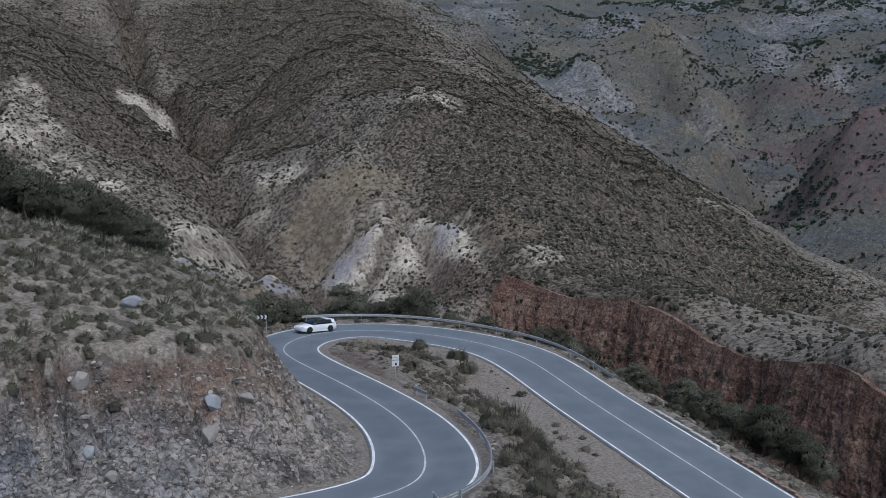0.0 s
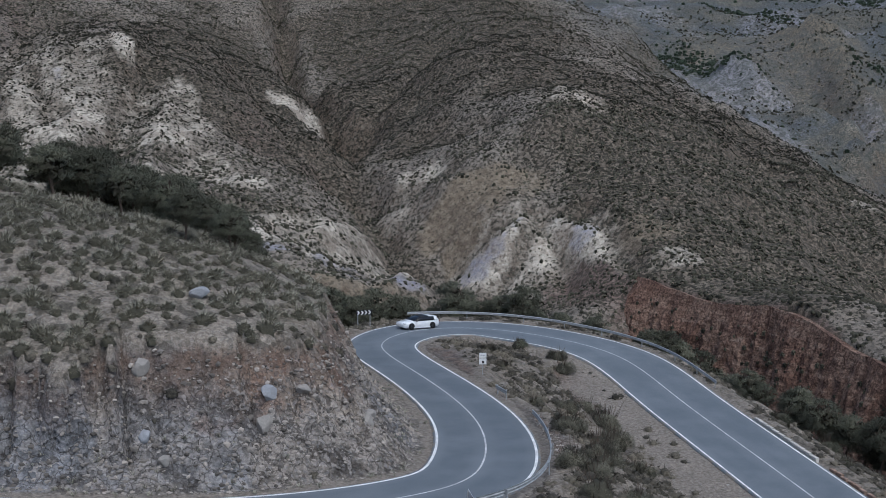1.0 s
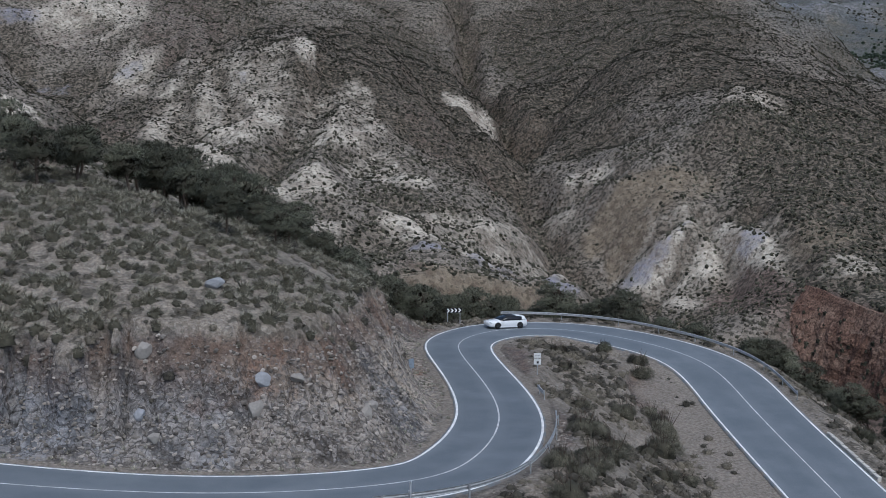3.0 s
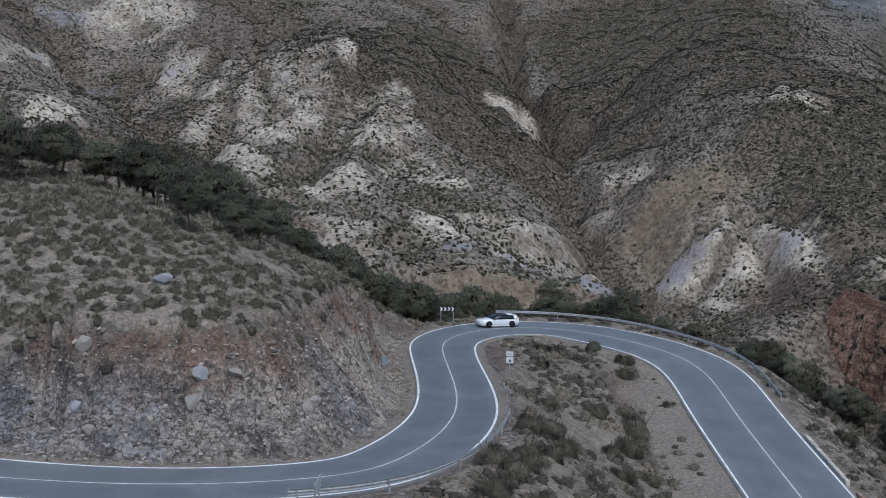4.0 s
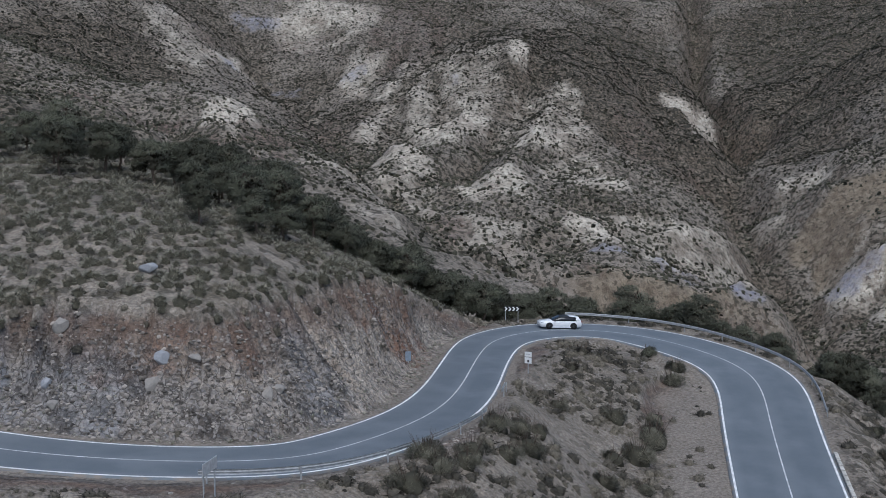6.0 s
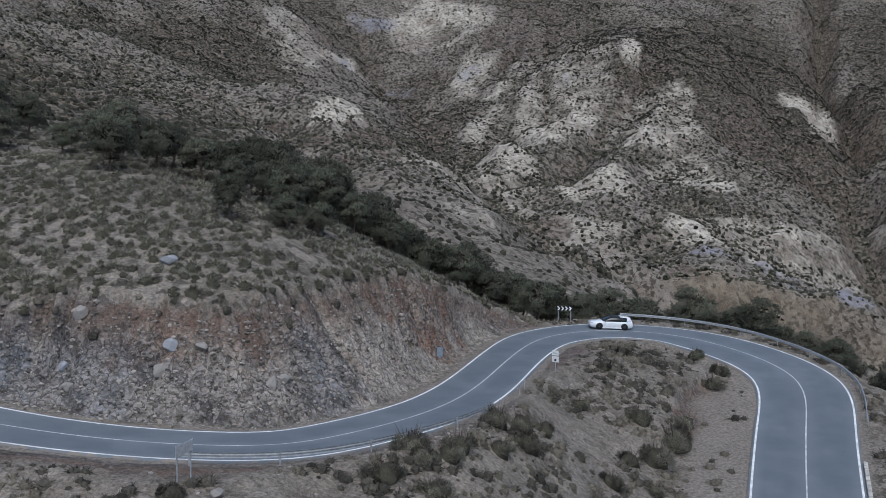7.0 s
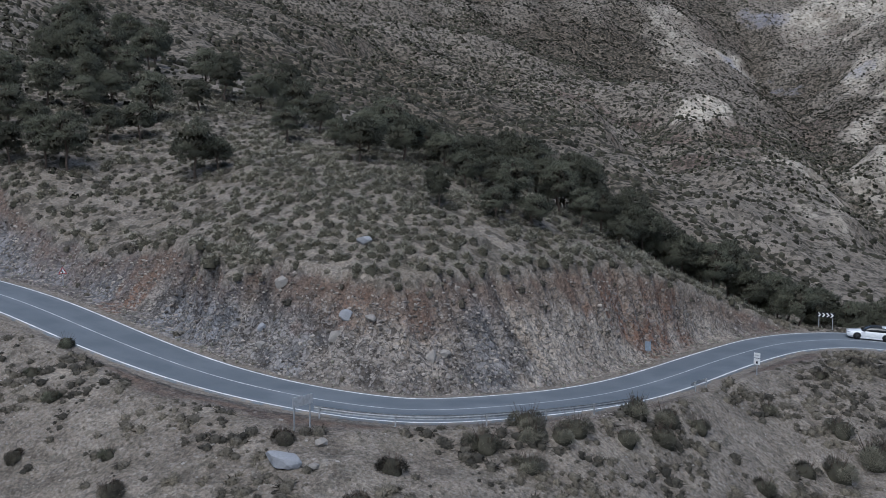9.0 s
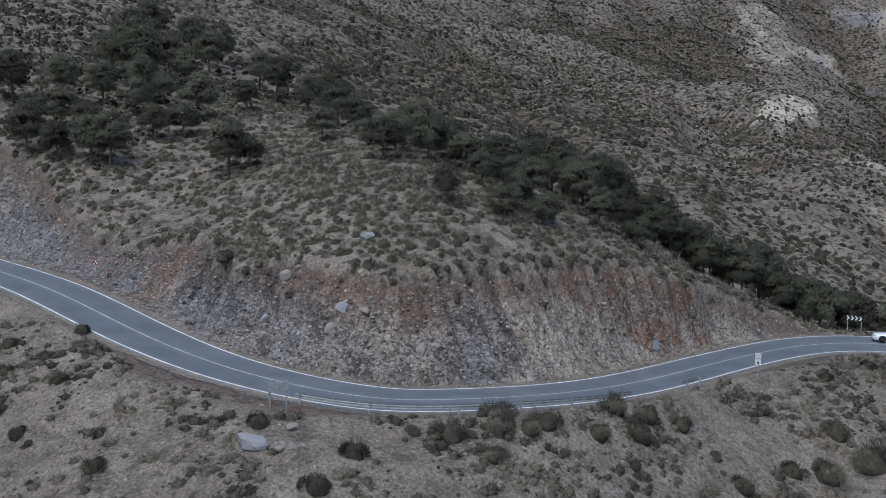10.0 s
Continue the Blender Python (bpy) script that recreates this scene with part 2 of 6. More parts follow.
# slopes under thicker growth
GROWN_SPOTS = [(25, 545, 25, 76, 0.6), (195, 640, 75, 160, 0.75), (60, 600, 40, 90, 0.5), (-176, 462, 31, 43, 0.4), (240, 390, 80, 130, 0.6), (170, 300, 30, 60, 0.4), (66, 490, 30, 60, 0.45), (-150, 250, 80, 120, 0.3)]

# bands of the road cut: blue-grey slate and rusty clay
SLATE_SPOTS = [(-37, 69.5, 6, 5, 1.0), (-53, 72, 8, 6, 1.0), (-66, 72, 9, 6, 0.9), (-10.5, 87, 3, 4.5, 0.9), (-27, 67.5, 5, 2.5, 0.5)]
CLAY_SPOTS = [(-9.5, 99, 5.5, 17, 1.0), (-10, 86, 4.5, 8, 0.8), (-16, 72, 7, 4, 0.5)]
RUST_SPOTS = [(-10.8, 103, 4, 8, 1.0), (-18, 73, 4, 2.5, 0.8), (-44.5, 71, 2.5, 5, 0.9), (-22, 70.5, 5, 2, 0.5), (-12.5, 93, 2, 4, 0.6)]


def spots(x, y, some, wobble):
    out = np.zeros(np.shape(x))
    for sx, sy, rx, ry, k in some:
        far = math.hypot(sx, sy - 8)
        ux, uy = (sx / far, (sy - 8) / far) if far > 130 else (0.0, 1.0)
        across, along = (x - sx) * uy - (y - sy) * ux, (x - sx) * ux + (y - sy) * uy
        out = np.maximum(out, k * smooth(1.3, 0.7, np.hypot(across / rx, along / ry) + wobble))
    return out


def thicket(x, y):
    return spots(x, y, GROWN_SPOTS, 0.4 * fbm(x, y, 60, 4, 69))


def base_land(x, y):
    out = np.full(np.shape(x), KNOT_W[-1])
    for (kx, ky, _), w in zip(KNOTS, KNOT_W[:-1]):
        out = out + w * kernel(x - kx, y - ky)
    return out


def hollows(x, y):
    """Where the slopes are hollow and hold more growth, 0 to 1."""
    out = smooth(0.66, 0.46, ridged(x, y, 38, 3, 5)) * 0.8
    for line, depth, half in CHANNELS:
        if 0 < depth < 14:
            out = np.maximum(out, smooth(0.62, 0.12, near_line(x, y, line)[0] / half + 0.2 * vnoise(x / 6, y / 6, 44)))
    return out * smooth(130, 220, y)


def zones(x, y):
    """How far each kind of ground shows, 0 to 1: pale marl, violet marl (far off, also haze blue), red earth."""
    n1, n2, n3 = fbm(x, y, 70, 4, 11), fbm(x, y, 22, 4, 23), fbm(x, y, 9, 4, 37)
    mixed = 0.35 * n1 + 0.42 * n2 + 0.42 * n3
    pale = spots(x, y, PALE_SPOTS, mixed - 0.15)
    ochre = spots(x, y, OCHRE_SPOTS, mixed)
    violet = 0.7 * spots(x, y, VIOLET_SPOTS, 1.3 * mixed)
    red = 0.72 * spots(x, y, RED_SPOTS, 1.3 * mixed)
    hollow = hollows(x, y)
    pale, ochre, violet = pale * (1 - 0.65 * hollow), ochre * (1 - 0.5 * hollow), violet * (1 - 0.7 * hollow)
    dc, _, _, west = near_line(x, y, RED_CLIFF)
    red = np.maximum(red, np.where(west < 0, smooth(26, 10, dc + 8 * n2) * 0.85, smooth(1.6, 0.4, dc)) * smooth(362, 335, y))
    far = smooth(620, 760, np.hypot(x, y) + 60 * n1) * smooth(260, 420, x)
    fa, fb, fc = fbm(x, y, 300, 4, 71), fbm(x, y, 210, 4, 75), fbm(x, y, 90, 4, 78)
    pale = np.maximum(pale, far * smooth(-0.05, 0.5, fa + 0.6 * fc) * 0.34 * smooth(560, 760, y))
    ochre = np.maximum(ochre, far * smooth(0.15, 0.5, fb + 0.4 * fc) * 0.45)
    # across the valley the violet also carries the blue of the haze
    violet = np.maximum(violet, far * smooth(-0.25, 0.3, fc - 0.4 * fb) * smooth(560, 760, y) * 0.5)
    red = np.maximum(red, spots(x, y, [(690, 630, 120, 90, 0.95), (930, 920, 90, 50, 0.8), (870, 960, 40, 30, 0.6), (1030, 1060, 60, 40, 0.6)], 0.5 * mixed + 0.4 * fc))
    return pale, violet, red, ochre, hollow


def rolling(x, y, pale, ochre):
    """Spurs, rills and lumps on the open slopes."""
    away = smooth(150, 330, y) + smooth(-90, -200, x)
    away = np.clip(away, 0, 1)
    big = 10.0 * (ridged(x, y, 120, 3, 3) - 0.62) + 8.5 * (ridged(x, y, 38, 3, 5) - 0.62) + 3.6 * (ridged(x, y, 15, 2, 6) - 0.6)
    rough = 1.2 * fbm(x, y, 14, 4, 8)
    bad = np.maximum(pale, ochre) * (5.0 * (ridged(x, y, 26, 3, 9) - 0.6) + 3.0 * (ridged(x, y, 11, 3, 10) - 0.6))
    far = smooth(600, 900, np.hypot(x, y)) * (30 * (ridged(x, y, 300, 4, 13) - 0.6) + 32 * (ridged(x, y, 100, 4, 14) - 0.6))
    near = 0.6 * fbm(x, y, 9, 4, 15) + 0.22 * fbm(x, y, 3.2, 3, 17)
    return away * (big + rough + bad + far) + (1 - 0.6 * away) * near


LEG_A, LEG_B = ROAD[:APEX + 1], ROAD[APEX:]


def height(x, y, full=False):
    """The ground's height, with the road's cuts and banks in it."""
    x, y = np.asarray(x, float), np.asarray(y, float)
    pale, violet, red, ochre, hollow = zones(x, y)
    nat = base_land(x, y) + rolling(x, y, pale, ochre) * (0.12 + 0.88 * smooth(8, 55, near_line(x, y, RED_CLIFF)[0]))
    wob = fbm(x, y, 11, 4, 41)
    for line, depth, half in CHANNELS:
        d = near_line(x, y, line)[0] + 0.35 * half * wob
        nat = nat - depth * np.clip(1 - d / half, 0, 1) ** 1.4
    for line, drop, face, reach in SCARPS:
        d, seg, fr, side = near_line(x, y, line)
        ends = smooth(0.0, 0.9, np.where(seg == 0, fr, 1.0)) * smooth(1.0, 0.1, np.where(seg == len(line) - 2, fr, 0.0))
        down = np.where(side < 0, d, 0.0) + 2.6 * wob * smooth(0, 4, d) + 1.2 * (ridged(x, y, 6, 3, 43) - 0.6)
        nat = nat - drop * ends * np.where(side < 0, np.clip(down / face, 0, 1) ** 0.8 * smooth(reach, reach * 0.5, d), 0)
    out = nat.copy()
    zone = (x > -110) & (x < 90) & (y > 20) & (y < 175)
    cut, rim = np.zeros(x.shape), np.zeros(x.shape)
    road = np.full(x.shape, 99.0)
    if zone.any():
        zx, zy, zh = x[zone], y[zone], nat[zone]
        lows, highs, beds = [], [], []
        rd = np.full(zx.shape, 99.0)
        for line, first in ((LEG_A, True), (LEG_B, False)):
            d, k, f, sd = near_line(zx, zy, line)
            k2 = np.minimum(k + 1, len(line) - 1)
            zr = line[k, 2] * (1 - f) + line[k2, 2] * f
            w = line[k, 3] * (1 - f) + line[k2, 3] * f
            kr = k if first else k + APEX
            along = ROAD_S[kr] * (1 - f) + ROAD_S[np.minimum(kr + 1, len(ROAD_S) - 1)] * f
            outer = 1.5 + 1.9 * smooth(52, 40, along) + 0.7 * smooth(90, 104, along) + 1.9 * smooth(124, 134, along) * smooth(158, 146, along)
            verge = np.where(sd > 0, outer, 0.9)
            if not first:
                verge = np.where(sd < 0, 0.8 + 5.2 * smooth(118, 104, zy), outer)
            wob = 0.5 * fbm(zx, zy, 5, 3, 51)
            e = d - w - verge - 0.3 * wob
            gullied = smooth(9, 4, np.abs(along - 47.0))
            grooved = 2.2 * gullied + 0.3 * smooth(92, 80, along) + 0.6 + 0.5 * smooth(88, 98, along)
            groove = 0.8 * smooth(0.74, 0.95, ridged(along, 0 * along + 7.0, 3.1, 2, 60)) + 1.3 * (ridged(along, 0 * along + 3.0, 2.3, 3, 57) - 0.62) + 0.25 * (ridged(along, zy * 0.3, 0.8, 2, 58) - 0.6)
            e = e - grooved * groove * smooth(0.4, 2.2, e)
            notch = smooth(0.72, 0.92, ridged(along + 0.5 * fbm(zx, zy, 3, 2, 64), 0 * along + 11.0, 4.4, 2, 65)) * gullied
            e = e - 2.4 * notch * smooth(1.0, 2.0, e) * smooth(5.6, 3.6, e)
            steep = np.clip(1.75 + 0.4 * fbm(zx, zy, 16, 2, 53) + 0.7 * smooth(98, 108, zy), 1.2, 2.9)
            talus = 1.08 * np.minimum(e, 3.0) + 1.5 * np.maximum(e - 3.0, 0)
            sheer = steep * e * smooth(-1.0, 3.5, e) + 0.25 * e
            slope = talus + (sheer - talus) * (np.maximum(smooth(80, 98, zy), 0.45 * gullied) if first else 1.0)
            rill = 0.30 * (ridged(zx, zy, 1.6, 3, 59) - 0.6) * smooth(0.3, 2.0, e)
            slope = np.where((sd < 0) & first, np.minimum(slope, 0.08 * e), slope)
            highs.append(np.where(e < 0, zr - 0.05, zr - 0.05 + slope + rill))
            lows.append(np.where(e < 0, zr - 0.12, zr - 0.12 - e * 0.68))
            rd = np.minimum(rd, d - w)
        hi, lo = np.minimum(*highs), np.maximum(*lows)
        zo = np.maximum(np.minimum(zh, hi), np.minimum(lo, hi))
        bed = smooth(0.35, 0.05, rd)
        out[zone] = zo - 0.10 * bed
        cut[zone] = smooth(0.2, 0.9, zh - hi) * smooth(0.6, 1.4, rd)
        rim[zone] = cut[zone] * smooth(3.2, 0.8, zh - hi + 0.8 * fbm(zx, zy, 4, 3, 63))
        road[zone] = rd
    if not full:
        return out
    return out, dict(pale=pale, violet=violet, red=red, ochre=ochre, hollow=hollow, cut=cut, rim=rim, road=road)


# ---- materials ----
def material(name, rough=0.9, metal=0.0, spec=0.3):
    m = bpy.data.materials.new(name)
    m.use_nodes = True
    b = m.node_tree.nodes["Principled BSDF"]
    b.inputs["Roughness"].default_value, b.inputs["Metallic"].default_value = rough, metal
    b.inputs["Specular IOR Level"].default_value = spec
    return m, m.node_tree.nodes, m.node_tree.links, b


def n_noise(ns, ls, where, scale, detail=4.0, rough=0.55):
    n = ns.new("ShaderNodeTexNoise")
    n.inputs["Scale"].default_value, n.inputs["Detail"].default_value, n.inputs["Roughness"].default_value = scale, detail, rough
    ls.new(where, n.inputs["Vector"])
    return n.outputs["Fac"]


def n_range(ns, ls, value, lo, hi, a=0.0, b=1.0):
    n = ns.new("ShaderNodeMapRange")
    for key, v in (("From Min", lo), ("From Max", hi), ("To Min", a), ("To Max", b)):
        n.inputs[key].default_value = v
    ls.new(value, n.inputs["Value"])
    return n.outputs["Result"]


def n_math(ns, ls, op, a, b=None):
    n = ns.new("ShaderNodeMath")
    n.operation = op
    for i, v in enumerate((a, b)):
        if v is None:
            continue
        if isinstance(v, (int, float)):
            n.inputs[i].default_value = v
        else:
            ls.new(v, n.inputs[i])
    return n.outputs[0]


def n_mix(ns, ls, fac, a, b, blend="MIX"):
    n = ns.new("ShaderNodeMix")
    n.data_type, n.blend_type = "RGBA", blend
    for i, v in ((0, fac), (6, a), (7, b)):
        if isinstance(v, (int, float)):
            n.inputs[i].default_value = v
        elif isinstance(v, tuple):
            n.inputs[i].default_value = (*v, 1)
        else:
            ls.new(v, n.inputs[i])
    return n.outputs[2]


def n_attr(ns, name):
    n = ns.new("ShaderNodeAttribute")
    n.attribute_name = name
    return n.outputs["Fac"]


def n_bump(ns, ls, value, distance, strength, after=None):
    n = ns.new("ShaderNodeBump")
    n.inputs["Distance"].default_value, n.inputs["Strength"].default_value = distance, strength
    ls.new(value, n.inputs["Height"])
    if after is not None:
        ls.new(after, n.inputs["Normal"])
    return n.outputs["Normal"]


def n_place(ns, stretch=None, ls=None):
    out = ns.new("ShaderNodeTexCoord").outputs["Object"]
    if stretch:
        m = ns.new("ShaderNodeMapping")
        m.inputs["Scale"].default_value = stretch
        ls.new(out, m.inputs["Vector"])
        out = m.outputs["Vector"]
    return out


def ground_material():
    m, ns, ls, b = material("earth_and_rock", 0.95, 0, 0.15)
    p = n_place(ns)
    broad, mid, fine = n_noise(ns, ls, p, 0.035, 5), n_noise(ns, ls, p, 0.35, 6, 0.62), n_noise(ns, ls, p, 4.0, 6, 0.65)
    soil = n_mix(ns, ls, n_range(ns, ls, broad, 0.35, 0.65), (0.165, 0.139, 0.113), (0.235, 0.201, 0.166))
    soil = n_mix(ns, ls, n_range(ns, ls, mid, 0.42, 0.7), soil, (0.32, 0.278, 0.23))
    low = n_noise(ns, ls, p, 0.55, 5, 0.7)
    speck = n_noise(ns, ls, p, 0.75, 2.5, 0.55)
    near = n_range(ns, ls, n_attr(ns, "growth"), 0.6, 1.0, 1.0, 0.25)
    plants = n_math(ns, ls, "MULTIPLY", n_math(ns, ls, "MAXIMUM", n_range(ns, ls, low, 0.50, 0.58, 0, 0.55), n_range(ns, ls, n_math(ns, ls, "ADD", speck, n_math(ns, ls, "MULTIPLY", n_attr(ns, "growth"), 0.07)), 0.60, 0.63, 0, 0.9)), n_math(ns, ls, "MINIMUM", n_attr(ns, "growth"), 1.0))
    soil = n_mix(ns, ls, n_range(ns, ls, n_attr(ns, "growth"), 1.0, 1.4, 0, 0.85), soil, n_mix(ns, ls, n_range(ns, ls, mid, 0.4, 0.62), (0.095, 0.074, 0.055), (0.185, 0.150, 0.114)))
    # gravel and dry straw close by
    peb = ns.new("ShaderNodeTexVoronoi")
    peb.inputs["Scale"].default_value = 5.5
    ls.new(p, peb.inputs["Vector"])
    pebc = ns.new("ShaderNodeSeparateColor")
    ls.new(peb.outputs["Color"], pebc.inputs["Color"])
    grit = n_noise(ns, ls, p, 11, 4, 0.7)
    soil = n_mix(ns, ls, n_math(ns, ls, "MULTIPLY", near, n_range(ns, ls, pebc.outputs["Red"], 0.62, 0.95, 0, 0.5)), soil, (0.29, 0.268, 0.24))
    soil = n_mix(ns, ls, n_math(ns, ls, "MULTIPLY", near, n_range(ns, ls, pebc.outputs["Green"], 0.7, 0.95, 0, 0.5)), soil, (0.09, 0.077, 0.062))
    soil = n_mix(ns, ls, n_range(ns, ls, n_noise(ns, ls, p, 0.22, 5, 0.65), 0.54, 0.66, 0, 0.4), soil, (0.25, 0.216, 0.168))
    # far soil: bluish marl, with the haze of distance put into its colour
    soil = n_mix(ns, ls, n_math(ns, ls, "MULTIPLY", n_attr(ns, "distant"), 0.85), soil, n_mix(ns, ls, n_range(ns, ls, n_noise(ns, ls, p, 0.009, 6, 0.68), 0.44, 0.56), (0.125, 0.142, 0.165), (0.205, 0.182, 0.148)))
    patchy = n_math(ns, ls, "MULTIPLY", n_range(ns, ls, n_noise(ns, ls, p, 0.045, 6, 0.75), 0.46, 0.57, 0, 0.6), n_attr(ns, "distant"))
    soil = n_mix(ns, ls, plants, soil, (0.036, 0.034, 0.025))
    pale = n_mix(ns, ls, n_range(ns, ls, mid, 0.35, 0.65), (0.39, 0.342, 0.28), (0.64, 0.575, 0.475))
    pale = n_mix(ns, ls, n_range(ns, ls, low, 0.52, 0.64, 0, 0.5), pale, (0.17, 0.143, 0.112))
    pale = n_mix(ns, ls, n_range(ns, ls, speck, 0.56, 0.61, 0, 0.8), pale, (0.075, 0.068, 0.052))
    pale = n_mix(ns, ls, n_range(ns, ls, n_noise(ns, ls, p, 0.06, 6, 0.7), 0.52, 0.62, 0, 0.5), pale, (0.235, 0.185, 0.145))
    ochre = n_mix(ns, ls, n_range(ns, ls, mid, 0.35, 0.65), (0.175, 0.138, 0.098), (0.30, 0.25, 0.186))
    ochre = n_mix(ns, ls, n_range(ns, ls, speck, 0.55, 0.6, 0, 0.75), ochre, (0.085, 0.072, 0.052))
    ochre = n_mix(ns, ls, n_range(ns, ls, n_noise(ns, ls, n_place(ns, (1.0, 1.0, 0.3), ls), 0.3, 6, 0.7), 0.48, 0.6, 0, 0.7), ochre, (0.125, 0.098, 0.070))
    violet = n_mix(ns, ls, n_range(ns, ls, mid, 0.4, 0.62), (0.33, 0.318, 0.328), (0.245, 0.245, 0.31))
    red = n_mix(ns, ls, n_range(ns, ls, mid, 0.35, 0.65), (0.105, 0.074, 0.062), (0.225, 0.170, 0.142))
    red = n_mix(ns, ls, n_range(ns, ls, speck, 0.475, 0.52, 0, 0.85), red, (0.06, 0.052, 0.04))
    ragged = n_math(ns, ls, "MULTIPLY", n_math(ns, ls, "SUBTRACT", n_noise(ns, ls, p, 0.16, 7, 0.72), 0.5), 1.7)
    torn = lambda key, lo, hi: n_range(ns, ls, n_math(ns, ls, "ADD", n_attr(ns, key), n_math(ns, ls, "MULTIPLY", ragged, n_range(ns, ls, n_attr(ns, key), 0.0, 0.25))), lo, hi)
    col = n_mix(ns, ls, torn("pale", 0.12, 0.85), soil, pale)
    col = n_mix(ns, ls, torn("ochre", 0.15, 0.8), col, ochre)
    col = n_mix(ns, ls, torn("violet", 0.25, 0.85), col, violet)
    col = n_mix(ns, ls, torn("red", 0.2, 0.8), col, red)
    dots = n_math(ns, ls, "MULTIPLY", n_range(ns, ls, n_noise(ns, ls, p, 0.28, 4, 0.7), 0.50, 0.56, 0, 0.75), n_attr(ns, "distant"))
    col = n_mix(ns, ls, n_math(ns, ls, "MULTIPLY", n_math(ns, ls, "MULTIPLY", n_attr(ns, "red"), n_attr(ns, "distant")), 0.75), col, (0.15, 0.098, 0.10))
    col = n_mix(ns, ls, patchy, col, (0.10, 0.105, 0.095))
    col = n_mix(ns, ls, dots, col, (0.065, 0.07, 0.06))
    # bare steep faces, streaked by water
    steep = ns.new("ShaderNodeSeparateXYZ")
    ls.new(ns.new("ShaderNodeNewGeometry").outputs["Normal"], steep.inputs[0])
    runs = n_noise(ns, ls, n_place(ns, (1.0, 1.0, 0.5), ls), 0.55, 6, 0.72)
    wall = n_math(ns, ls, "MULTIPLY", n_math(ns, ls, "MULTIPLY", n_range(ns, ls, n_attr(ns, "growth"), 0.75, 0.95), n_range(ns, ls, steep.outputs[2], 0.80, 0.58)), n_range(ns, ls, runs, 0.46, 0.58, 0.0, 0.6))
    col = n_mix(ns, ls, wall, col, n_mix(ns, ls, n_range(ns, ls, fine, 0.4, 0.6), (0.085, 0.066, 0.052), (0.215, 0.160, 0.120)))
    # broken rock of the road cuts, streaked down the face
    q = n_place(ns, (1.0, 1.0, 0.28), ls)
    streak, patch = n_noise(ns, ls, q, 0.7, 2.0, 0.5), n_noise(ns, ls, p, 0.13, 4)
    rock = n_mix(ns, ls, n_range(ns, ls, streak, 0.41, 0.59), (0.105, 0.091, 0.079), (0.29, 0.254, 0.220))
    slate = n_mix(ns, ls, n_range(ns, ls, streak, 0.38, 0.62), (0.125, 0.125, 0.130), (0.275, 0.272, 0.280))
    rock = n_mix(ns, ls, n_math(ns, ls, "MAXIMUM", torn("slate", 0.25, 0.7), n_range(ns, ls, patch, 0.54, 0.62, 0, 0.6)), rock, slate)
    rock = n_mix(ns, ls, torn("clay", 0.2, 0.7), rock, n_mix(ns, ls, n_range(ns, ls, streak, 0.36, 0.62), (0.26, 0.216, 0.174), (0.46, 0.396, 0.328)))
    rust = n_noise(ns, ls, q, 0.22, 5, 0.6)
    rock = n_mix(ns, ls, n_math(ns, ls, "MAXIMUM", n_math(ns, ls, "MULTIPLY", torn("rust", 0.25, 0.75), n_range(ns, ls, streak, 0.42, 0.56, 0.2, 1.0)), n_range(ns, ls, rust, 0.64, 0.74, 0, 0.5)), rock, (0.215, 0.132, 0.094))
    v = ns.new("ShaderNodeTexVoronoi")
    v.inputs["Scale"].default_value = 3.0
    warp = ns.new("ShaderNodeVectorMath")
    warp.operation = "MULTIPLY_ADD"
    shove = ns.new("ShaderNodeTexNoise")
    shove.inputs["Scale"].default_value, shove.inputs["Detail"].default_value = 1.3, 4
    ls.new(p, shove.inputs["Vector"])
    ls.new(shove.outputs["Color"], warp.inputs[0])
    warp.inputs[1].default_value = (1.1, 1.1, 1.1)
    ls.new(p, warp.inputs[2])
    ls.new(warp.outputs[0], v.inputs["Vector"])
    bits = ns.new("ShaderNodeSeparateColor")
    ls.new(v.outputs["Color"], bits.inputs["Color"])
    rock = n_mix(ns, ls, n_range(ns, ls, bits.outputs["Red"], 0.7, 0.95, 0.0, 0.6), rock, (0.38, 0.345, 0.315))
    rock = n_mix(ns, ls, n_range(ns, ls, bits.outputs["Green"], 0.7, 0.95, 0.0, 0.6), rock, (0.055, 0.048, 0.043))
    rock = n_mix(ns, ls, n_range(ns, ls, pebc.outputs["Blue"], 0.65, 1.0, 0.0, 0.6), rock, (0.22, 0.21, 0.207))
    cracks = ns.new("ShaderNodeTexVoronoi")
    cracks.feature = "DISTANCE_TO_EDGE"
    cracks.inputs["Scale"].default_value = 1.2
    ls.new(warp.outputs[0], cracks.inputs["Vector"])
    rock = n_mix(ns, ls, n_range(ns, ls, cracks.outputs["Distance"], 0.0, 0.06, 0.75, 0.0), rock, (0.04, 0.034, 0.03))
    rock = n_mix(ns, ls, n_math(ns, ls, "MULTIPLY", n_attr(ns, "rim"), n_range(ns, ls, streak, 0.35, 0.6, 0.35, 0.95)), rock, (0.15, 0.106, 0.082))
    col = n_mix(ns, ls, n_attr(ns, "cut"), col, rock)
    col = n_mix(ns, ls, n_attr(ns, "dirt"), col, n_mix(ns, ls, mid, (0.20, 0.172, 0.144), (0.27, 0.236, 0.20)))
    grain = n_mix(ns, ls, n_range(ns, ls, fine, 0.36, 0.64), (0.66, 0.66, 0.66), (1.3, 1.3, 1.3))
    col = n_mix(ns, ls, n_math(ns, ls, "ADD", near, 0.25), col, n_mix(ns, ls, 1.0, col, grain, "MULTIPLY"))
